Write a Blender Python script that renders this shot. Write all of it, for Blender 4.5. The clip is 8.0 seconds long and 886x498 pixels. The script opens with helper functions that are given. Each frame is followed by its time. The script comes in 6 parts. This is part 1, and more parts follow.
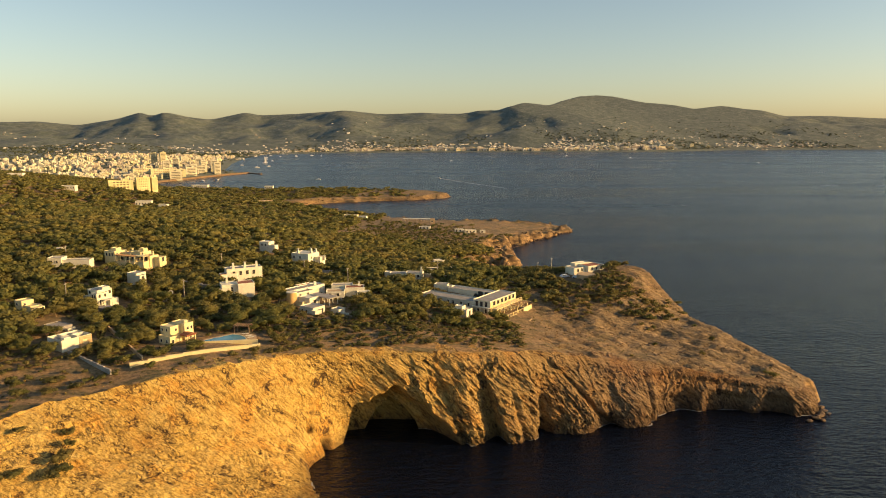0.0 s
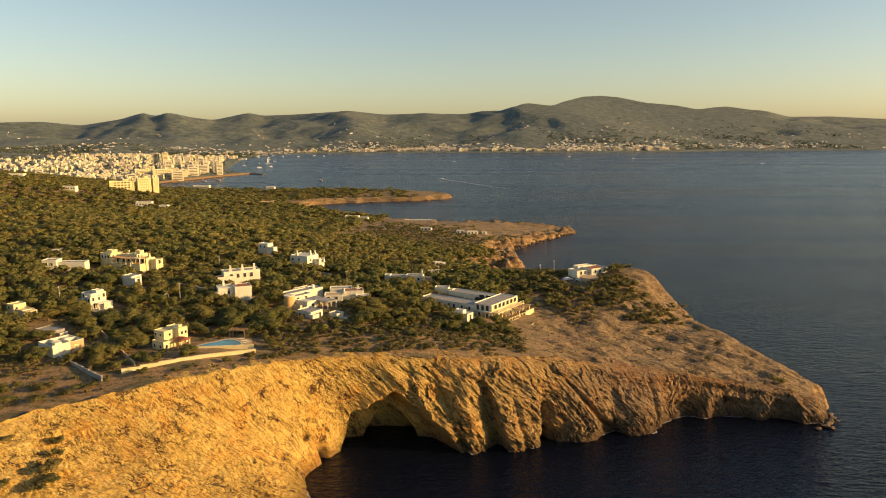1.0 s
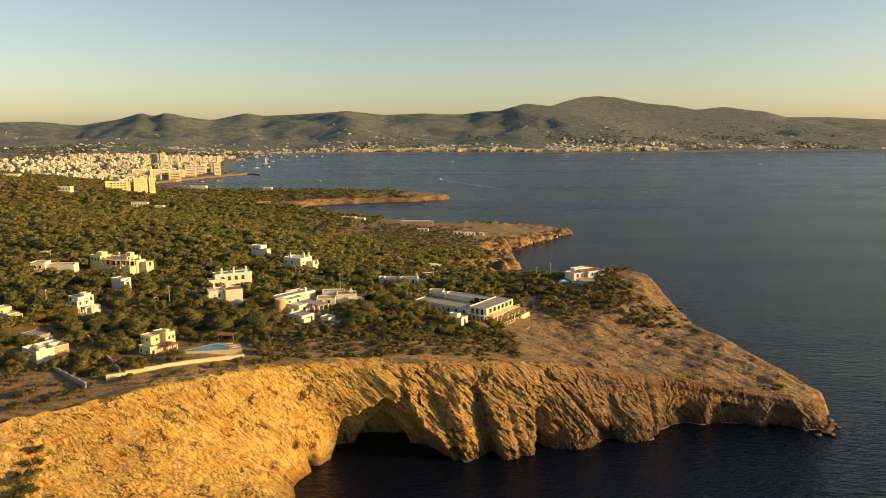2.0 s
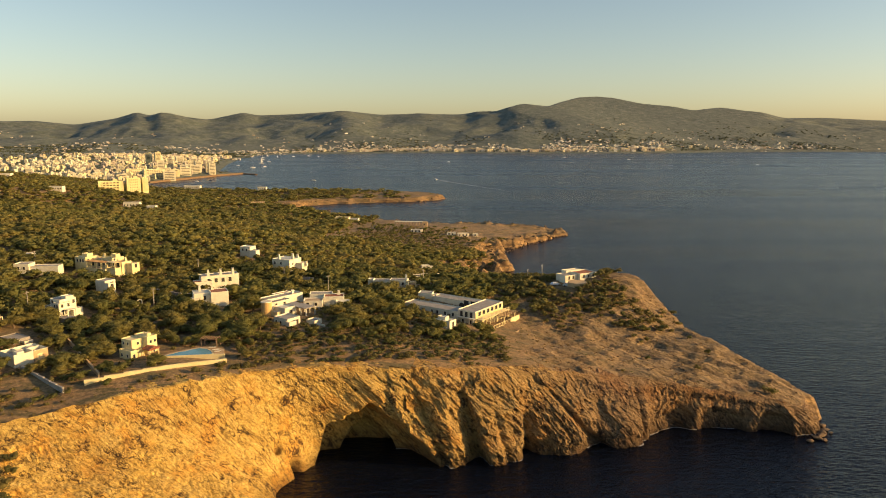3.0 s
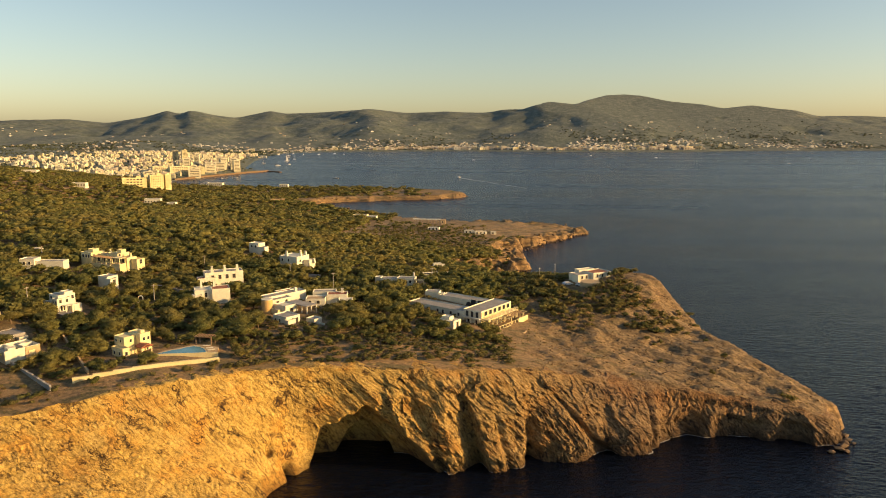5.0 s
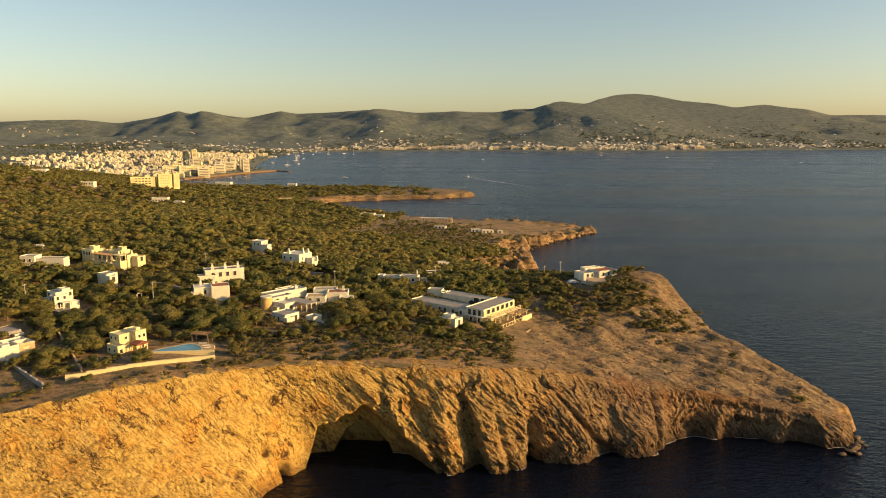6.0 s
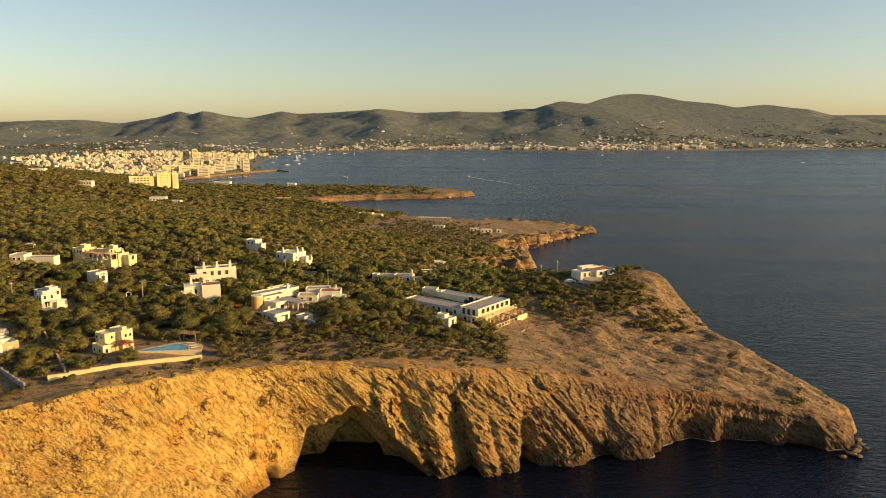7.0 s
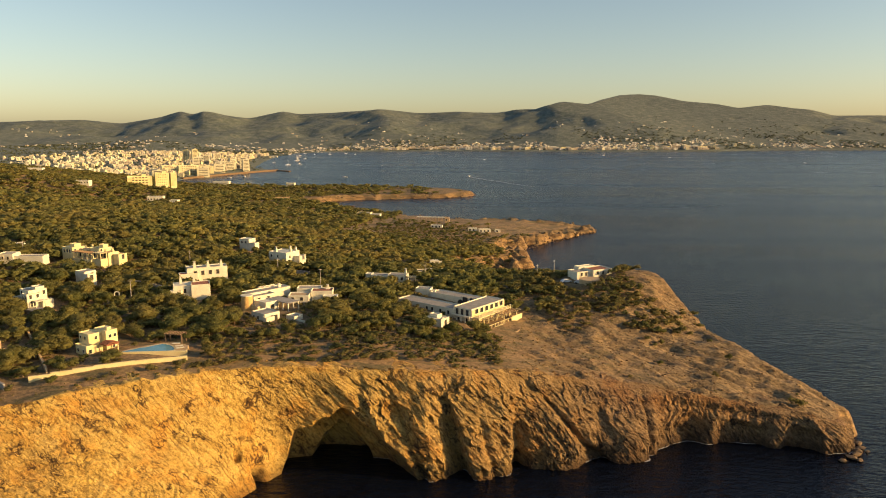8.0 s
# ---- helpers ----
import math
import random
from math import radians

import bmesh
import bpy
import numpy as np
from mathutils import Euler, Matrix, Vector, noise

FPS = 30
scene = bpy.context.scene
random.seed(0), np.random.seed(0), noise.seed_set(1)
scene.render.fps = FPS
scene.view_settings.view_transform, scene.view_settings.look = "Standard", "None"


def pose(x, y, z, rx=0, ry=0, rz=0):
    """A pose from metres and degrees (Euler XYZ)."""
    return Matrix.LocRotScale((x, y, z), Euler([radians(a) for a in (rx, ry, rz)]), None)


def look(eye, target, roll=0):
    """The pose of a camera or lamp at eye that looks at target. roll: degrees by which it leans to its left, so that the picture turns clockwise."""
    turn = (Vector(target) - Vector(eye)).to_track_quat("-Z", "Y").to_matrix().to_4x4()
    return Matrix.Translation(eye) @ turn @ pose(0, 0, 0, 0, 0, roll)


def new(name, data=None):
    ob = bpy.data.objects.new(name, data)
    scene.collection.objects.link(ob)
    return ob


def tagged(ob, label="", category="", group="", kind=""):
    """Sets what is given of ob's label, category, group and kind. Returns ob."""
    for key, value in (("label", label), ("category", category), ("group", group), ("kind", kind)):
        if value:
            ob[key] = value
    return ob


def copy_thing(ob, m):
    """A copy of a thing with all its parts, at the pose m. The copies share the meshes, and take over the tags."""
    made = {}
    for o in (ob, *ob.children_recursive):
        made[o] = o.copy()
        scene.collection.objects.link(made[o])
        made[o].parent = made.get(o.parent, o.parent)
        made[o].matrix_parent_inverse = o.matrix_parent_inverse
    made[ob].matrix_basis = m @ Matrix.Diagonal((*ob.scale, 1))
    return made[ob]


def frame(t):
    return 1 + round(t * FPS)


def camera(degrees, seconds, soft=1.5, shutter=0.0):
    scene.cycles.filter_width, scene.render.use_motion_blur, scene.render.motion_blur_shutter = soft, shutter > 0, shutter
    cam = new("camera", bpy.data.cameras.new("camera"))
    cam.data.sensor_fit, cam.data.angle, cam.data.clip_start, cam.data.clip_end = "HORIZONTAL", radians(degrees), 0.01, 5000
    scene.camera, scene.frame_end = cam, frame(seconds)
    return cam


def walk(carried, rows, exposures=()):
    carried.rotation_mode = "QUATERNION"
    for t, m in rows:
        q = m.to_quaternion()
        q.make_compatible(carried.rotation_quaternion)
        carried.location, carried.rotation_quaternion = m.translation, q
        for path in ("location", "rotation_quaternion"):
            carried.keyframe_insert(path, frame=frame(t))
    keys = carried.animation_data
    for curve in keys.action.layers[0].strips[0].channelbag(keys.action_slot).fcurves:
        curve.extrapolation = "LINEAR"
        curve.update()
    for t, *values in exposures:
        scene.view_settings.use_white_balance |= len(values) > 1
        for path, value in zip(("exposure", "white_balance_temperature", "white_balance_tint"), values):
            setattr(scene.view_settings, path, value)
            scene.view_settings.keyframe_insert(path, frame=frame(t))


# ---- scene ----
cam = camera(64.59, 8.0, soft=1.0)

PATH = [
    (0.0, pose(0.00, 0.00, 88.00, 80.568, 0.151, -0.025)),
    (0.5, pose(0.28, 2.32, 88.02, 80.586, 0.123, 0.115)),
    (1.0, pose(0.83, 4.79, 88.04, 80.602, 0.131, 0.207)),
    (1.5, pose(1.54, 6.98, 88.07, 80.626, 0.130, 0.213)),
    (3.0, pose(5.49, 12.11, 88.43, 80.621, -0.033, -0.081)),
    (3.5, pose(7.26, 13.74, 88.37, 80.589, -0.086, 0.142)),
    (4.0, pose(9.21, 15.52, 88.19, 80.526, -0.091, 0.719)),
    (4.5, pose(10.96, 17.40, 87.67, 80.502, -0.075, 1.433)),
    (6.0, pose(15.01, 23.12, 85.28, 80.506, 0.031, 2.914)),
    (6.5, pose(16.18, 24.88, 84.64, 80.513, 0.056, 3.004)),
    (7.0, pose(17.37, 26.80, 84.07, 80.527, 0.033, 3.052)),
    (7.5, pose(18.68, 28.64, 83.54, 80.544, 0.033, 3.104)),
    (8.0, pose(19.85, 30.62, 83.03, 80.562, 0.010, 3.176)),
]
walk(cam, PATH, exposures=((0.0, 0.62, 7450, 13), (8.0, 0.62, 7450, 13)))


# ---- light ----
SUN_ELEVATION, SUN_AZIMUTH = 14.0, 99.0  # degrees; azimuth clockwise from +y
sun_way = Vector((math.sin(radians(SUN_AZIMUTH)) * math.cos(radians(SUN_ELEVATION)),
                  math.cos(radians(SUN_AZIMUTH)) * math.cos(radians(SUN_ELEVATION)),
                  math.sin(radians(SUN_ELEVATION))))
world = bpy.data.worlds.new("evening_sky")
world.use_nodes = True
scene.world = world
wn, wl = world.node_tree.nodes, world.node_tree.links
sky = wn.new("ShaderNodeTexSky")
sky.sky_type, sky.sun_disc = "NISHITA", False
sky.sun_elevation, sky.sun_rotation = radians(SUN_ELEVATION), radians(SUN_AZIMUTH)
sky.air_density, sky.dust_density, sky.ozone_density = 1.0, 1.0, 1.6
wl.new(sky.outputs[0], wn["Background"].inputs[0])
wn["Background"].inputs[1].default_value = 0.107
sun = new("sun", bpy.data.lights.new("sun", "SUN"))
sun.data.energy, sun.data.angle, sun.data.color = 4.8, radians(0.6), (1.0, 0.66, 0.30)
sun.matrix_world = look((0, 0, 500), Vector((0, 0, 500)) - sun_way)


# ---- arithmetic for the ground ----
def grain(p, seed=0):
    """Smooth random values in 0..1 on a lattice, for rows of places."""
    p = np.asarray(p, float)
    i = np.floor(p).astype(np.int64)
    f = p - i
    f = f * f * (3 - 2 * f)
    total = 0.0
    for a in (0, 1):
        for b in (0, 1):
            for c in (0, 1):
                h = (i[:, 0] + a) * 374761393 + (i[:, 1] + b) * 668265263 + (i[:, 2] + c) * 2147483647 + seed * 974711
                h = ((h ^ (h >> 13)) * 1274126177) & 0xFFFFFFFF
                h = ((h ^ (h >> 16)) * 2246822519) & 0xFFFFFFFF
                w = (f[:, 0] if a else 1 - f[:, 0]) * (f[:, 1] if b else 1 - f[:, 1]) * (f[:, 2] if c else 1 - f[:, 2])
                total = total + w * ((h >> 8) & 0xFFFF) / 65535.0
    return total


def fractal(p, octaves=4, seed=0):
    """Several octaves of grain, about -1..1."""
    p, out, size = np.asarray(p, float), 0.0, 1.0
    for n in range(octaves):
        out = out + size * (2 * grain(p * 2.03 ** n + 17.3 * n, seed + n) - 1)
        size *= 0.5
    return out


def ease(a, b, x):
    t = np.clip((np.asarray(x, float) - a) / (b - a), 0, 1)
    return t * t * (3 - 2 * t)


def side(points, x, y):
    """Signed distance to a closed outline, positive inside."""
    x, y = np.asarray(x, float), np.asarray(y, float)
    best, inside = np.full(x.shape, 1e18), np.zeros(x.shape, bool)
    for (ax, ay), (bx, by) in zip(points, points[1:] + points[:1]):
        dx, dy = bx - ax, by - ay
        t = np.clip(((x - ax) * dx + (y - ay) * dy) / (dx * dx + dy * dy), 0, 1)
        best = np.minimum(best, (x - ax - t * dx) ** 2 + (y - ay - t * dy) ** 2)
        if ay != by:
            inside ^= ((ay > y) != (by > y)) & (x < ax + (y - ay) * dx / dy)
    return np.where(inside, 1, -1) * np.sqrt(best)


# cliff: its waterline, and its rim by the length along the waterline
FOOT = [(-24, 95), (-28, 130), (-31, 159), (-36, 175), (-32, 183), (-29, 190), (-22, 191), (-10, 189.8), (0, 188.9), (5, 188.2),
        (9.5, 188.2), (12, 190.3), (16, 189.2), (22, 189), (25.5, 192), (33, 194.5), (45, 197), (51, 201), (58, 199.2), (64, 202),
        (68, 207.5), (75, 210), (91, 209.3), (103, 208.4), (109, 204), (115.5, 206), (119.5, 211), (122, 219)]
RIM = [(0, -115, 85, 20), (35, -112, 130, 22), (60, -95, 158, 24.5), (75, -80, 167, 25.5), (86, -60, 178, 27), (93, -45, 186, 27),
       (100, -34, 190.6, 27), (112, -20, 193.5, 26), (122, -10, 195, 25), (135, 3, 197, 24.3), (148, 17, 200, 23.8), (158, 27, 206, 22.5),
       (172, 42, 209, 19), (190, 60, 215, 16), (211, 80, 214.5, 12.5), (227, 95, 215.5, 10), (245, 107, 213, 8.5), (257, 115, 212, 7.0), (267, 119.5, 220, 5.5)]
LAND_FRONT = [(x, y) for _, x, y, _ in RIM] + [(7000, 300), (7000, 8000), (-7000, 8000), (-7000, 85)]
COAST_NEAR = [(125, -200), (125, 222), (119.5, 236), (112, 246), (106.5, 262), (105, 284), (100, 308), (84, 332), (52, 362), (22, 392), (15, 416), (30, 424), (44, 430),
              (47, 459), (46, 517), (54, 535), (77, 570), (107, 614), (119, 630), (116, 646), (85, 660), (10, 674), (-75, 728), (-150, 800),
              (-190, 825), (-185, 850), (-146, 889), (-63, 920), (-20, 929), (10, 970), (-5, 1000), (-60, 1020), (-212, 1035)]
COAST_BAY = [(-400, 1015), (-455, 1060), (-502, 1150), (-512, 1277), (-488, 1390), (-460, 1490), (-434, 1552), (-446, 1578), (-474, 1600), (-524, 1690), (-612, 2050),
             (-720, 2600), (-733, 2900), (-580, 3080), (-92, 3200), (410, 3150), (1022, 3195), (1357, 3400), (2056, 3450), (7000, 3500),
             (7000, 8000), (-7000, 8000), (-7000, -200)]
COAST = COAST_NEAR + COAST_BAY
# swells and hollows of the near land: x, y, height, radius
SWELLS = [(0, 200, 12.26, 60), (-80, 190, 3.75, 60), (60, 215, 2.66, 40), (115, 215, -4.85, 35), (95, 240, 5.87, 25),
          (60, 300, 11.84, 45), (90, 290, 5.98, 30), (45, 245, -6.65, 35), (20, 235, 2.54, 35), (-10, 290, 2.82, 60),
          (-70, 290, -0.94, 60), (-140, 260, -1.61, 70), (-190, 200, 18.0, 90), (-100, 360, 12.15, 90), (-220, 380, 12.55, 120),
          (20, 420, -1.43, 60), (-400, 600, 51.78, 200), (-250, 620, -14.94, 150), (-100, 600, -2.83, 120), (-500, 850, 2.93, 200),
          (-60, 176, 1.99, 22), (80, 247, -4.03, 16), (88, 305, 5.55, 16), (98, 280, -6.81, 13)]
SWELLS_FAR = [(-300, 850, -7.8, 110), (-620, 920, 29.0, 125), (-150, 800, -5.49, 90), (-450, 900, -10.12, 110), (-700, 1250, -0.14, 250),
              (-1250, 1850, 13.65, 400), (-340, 650, -19.29, 80), (60, 590, -1.11, 70)]
# skyline of the far hills: x and height along a ridge line
RIDGE = [(-4400, 120), (-2920, 152), (-2590, 160), (-2330, 135), (-2070, 175), (-1930, 215), (-1850, 190), (-1780, 215), (-1670, 179), (-1490, 165), (-1260, 212),
         (-1160, 194), (-940, 202), (-610, 223), (-390, 199), (-140, 206), (120, 196), (240, 209), (360, 203), (500, 262), (680, 250), (870, 322),
         (980, 332), (1090, 322), (1270, 275), (1470, 254), (1600, 226), (1780, 248), (1920, 226), (2040, 216), (2180, 180), (2460, 181), (2750, 167), (4400, 110)]
RIDGE_Y = 4550.0


def height(x, y):
    """Height of the ground, of the sea bed where negative."""
    x, y = np.asarray(x, float), np.asarray(y, float)
    z = np.full(x.shape, 4.7)
    for a, b, h, r in SWELLS + SWELLS_FAR:
        z = z + h * np.exp(-((x - a) ** 2 + (y - b) ** 2) / (2 * r * r))
    flat = np.stack([x, y, 0 * x], -1)
    near = y < 900
    z = z + 0.5 * fractal(flat / 14, 3, 5) * near + 3.0 * fractal(flat / 120, 3, 6) * ease(330, 600, y)
    rugged = ease(405, 425, y) * (1 - ease(690, 720, y)) * ease(-20, 25, x)
    shore_line = side(COAST, x, y)
    brow = rugged * (0.15 + 0.85 * (1 - ease(8, 22, shore_line)))
    z = z + brow * (2.2 * fractal(flat / 7, 4, 17) + 0.9 * (1 - 2 * np.abs(2 * grain(flat / 4, 18) - 1)))
    stony = ease(20, 45, x) * (1 - ease(300, 330, y))
    runs = np.stack([(x * 0.55 + y * 0.83) / 3.2, (x * 0.83 - y * 0.55) / 14, 0 * x], -1)
    z = z + stony * (0.8 * (1 - 2 * np.abs(2 * grain(runs, 12) - 1)) + 0.35 * (1 - 2 * np.abs(2 * grain(runs * 2.6, 14) - 1)) + 0.3 * fractal(flat / 2.6, 3, 13))
    # far hills behind the bay
    rx = np.arange(-4400, 4401, 20.0)
    rz = np.convolve(np.pad(np.interp(rx, [p[0] for p in RIDGE], [p[1] for p in RIDGE]), 1, mode="edge"), (0.25, 0.5, 0.25), "valid") + 1
    top = np.interp(x * RIDGE_Y / np.maximum(y, 500), rx, rz)
    rise = ease(3050, RIDGE_Y, y)
    valleys = fractal(flat / 420, 5, 9)
    hills = top * (0.30 * ease(3150, 3700, y) + 0.70 * ease(3500, RIDGE_Y, y)) 
    hills = hills + (24 * np.minimum(valleys, 0) + 16 * np.maximum(valleys, 0)) * ease(3250, 3700, y) * (1 - ease(4250, RIDGE_Y - 60, y)) + 4 * ease(3150, 3300, y)
    folds = np.stack([x / 330 + 0.5 * fractal(flat / 600, 2, 8), y / 1500, 0 * x], -1)
    hills = hills + (34 * (2 * grain(folds, 7) - 1) + 13 * fractal(flat / 160, 4, 10)) * ease(3250, 3700, y) * (1 - ease(4250, RIDGE_Y - 60, y))
    left = ease(0.0, 1.0, (-x - 500 - 0.1 * (y - 1200)) / 900) * ease(1500, 3000, y)
    z = z * (1 - ease(2600, 3000, y)) + np.maximum(hills, 6 + 0 * x) * ease(2600, 3300, y) + 45 * left * (1 - rise) * (0.6 + 0.6 * valleys)
    inland = shore_line + 5.0 * fractal(flat / 16, 4, 3) * ease(280, 420, y) * (1 - ease(1080, 1150, y)) + 7.0 * rugged * fractal(flat / 8, 4, 19)
    steep = np.where(y < 345, 2.4, np.where(y < 720, 1.0, np.where(y < 1080, 0.7, 0.22)))
    shore = -2 + steep * (inland + 2 / steep)
    q = inland / 2.8
    stepped = -0.4 + 2.3 * (np.floor(q) + ease(0.45, 0.95, q - np.floor(q)))
    shore = np.where((inland > 0) & (rugged > 0), shore + (stepped - shore) * rugged * 0.9, shore)
    z = np.minimum(z, shore)
    front = side(LAND_FRONT, x, y)
    return z - np.maximum(0, 0.9 - front) * np.where(x > 50, 1.6, 0.5) - 2.0 * np.maximum(0, -front - 0.3)


def hold(x, y):
    return float(height(np.array([x]), np.array([y]))[0])


FAR_X, FAR_Y = np.arange(-3000, 2801, 25.0), np.arange(1100, 4401, 25.0)
FAR_Z = height(*(a.ravel() for a in np.meshgrid(FAR_X, FAR_Y))).reshape(len(FAR_Y), len(FAR_X))


def hold_far(x, y):
    """Height of the ground beyond the woods, read from a coarse table."""
    a, b = (x - FAR_X[0]) / 25, (y - FAR_Y[0]) / 25
    i, j = int(a), int(b)
    a, b = a - i, b - j
    return float((FAR_Z[j, i] * (1 - a) + FAR_Z[j, i + 1] * a) * (1 - b) + (FAR_Z[j + 1, i] * (1 - a) + FAR_Z[j + 1, i + 1] * a) * b)


# ---- materials ----
def material(name):
    m = bpy.data.materials.new(name)
    m.use_nodes = True
    return m, m.node_tree.nodes, m.node_tree.links, m.node_tree.nodes["Principled BSDF"]


def noise_node(nodes, links, scale, detail=4.0, rough=0.55, coords=None, squash=None):
    n = nodes.new("ShaderNodeTexNoise")
    n.inputs["Scale"].default_value, n.inputs["Detail"].default_value, n.inputs["Roughness"].default_value = scale, detail, rough
    where = coords or nodes.new("ShaderNodeNewGeometry").outputs["Position"]
    if squash:
        s = nodes.new("ShaderNodeMapping")
        s.inputs["Scale"].default_value, s.inputs["Rotation"].default_value = squash[0], squash[1]
        links.new(where, s.inputs[0])
        where = s.outputs[0]
    links.new(where, n.inputs["Vector"])
    return n.outputs["Fac"]


def ramp(nodes, links, value, stops):
    r = nodes.new("ShaderNodeValToRGB")
    e = r.color_ramp.elements
    while len(e) < len(stops):
        e.new(0.5)
    for k, (at, colour) in zip(e, stops):
        k.position, k.color = at, (*colour, 1)
    links.new(value, r.inputs[0])
    return r.outputs[0]


def blend(nodes, links, fac, a, b, how="MIX"):
    n = nodes.new("ShaderNodeMix")
    n.data_type, n.blend_type = "RGBA", how
    for slot, v in ((0, fac), (6, a), (7, b)):
        if isinstance(v, (int, float)):
            n.inputs[slot].default_value = v
        elif isinstance(v, tuple):
            n.inputs[slot].default_value = (*v, 1)
        else:
            links.new(v, n.inputs[slot])
    return n.outputs[2]


def relief(nodes, links, bsdf, value, distance, strength=1.0):
    b = nodes.new("ShaderNodeBump")
    b.inputs["Distance"].default_value, b.inputs["Strength"].default_value = distance, strength
    links.new(value, b.inputs["Height"])
    links.new(b.outputs[0], bsdf.inputs["Normal"])


def grained(name, dark, light, scale, rough=0.9, bump=0.02, fine=8.0, tint=0.25):
    """A plain surface: two colours mixed at a broad and a fine scale, and a fine relief."""
    m, n, l, b = material(name)
    broad = noise_node(n, l, scale, 4)
    small = noise_node(n, l, scale * fine, 3)
    c = ramp(n, l, broad, [(0.3, dark), (0.7, light)])
    c = blend(n, l, tint, c, ramp(n, l, small, [(0.25, tuple(0.55 * v for v in dark)), (0.75, tuple(min(1, 1.15 * v) for v in light))]))
    l.new(c, b.inputs["Base Color"])
    b.inputs["Roughness"].default_value = rough
    if bump:
        relief(n, l, b, small, bump)
    return m


def streak(nodes, links, scale, long, turn, detail=6.0, rough=0.65, bend=0.0, wander=0.3):
    """Noise drawn out along one direction (the turned x axis), bent by a broader noise."""
    where = nodes.new("ShaderNodeNewGeometry").outputs["Position"]
    if bend:
        w = nodes.new("ShaderNodeTexNoise")
        w.inputs["Scale"].default_value, w.inputs["Detail"].default_value = wander, 3
        links.new(where, w.inputs["Vector"])
        add = nodes.new("ShaderNodeVectorMath")
        add.operation = "MULTIPLY_ADD"
        links.new(w.outputs["Color"], add.inputs[0])
        add.inputs[1].default_value = (bend, bend, bend)
        links.new(where, add.inputs[2])
        where = add.outputs[0]
    m = nodes.new("ShaderNodeMapping")
    m.vector_type = "TEXTURE"
    m.inputs["Rotation"].default_value, m.inputs["Scale"].default_value = turn, (long, 1.0, 1.0)
    links.new(where, m.inputs[0])
    n = nodes.new("ShaderNodeTexNoise")
    n.inputs["Scale"].default_value, n.inputs["Detail"].default_value, n.inputs["Roughness"].default_value = scale, detail, rough
    links.new(m.outputs[0], n.inputs["Vector"])
    return n.outputs["Fac"]


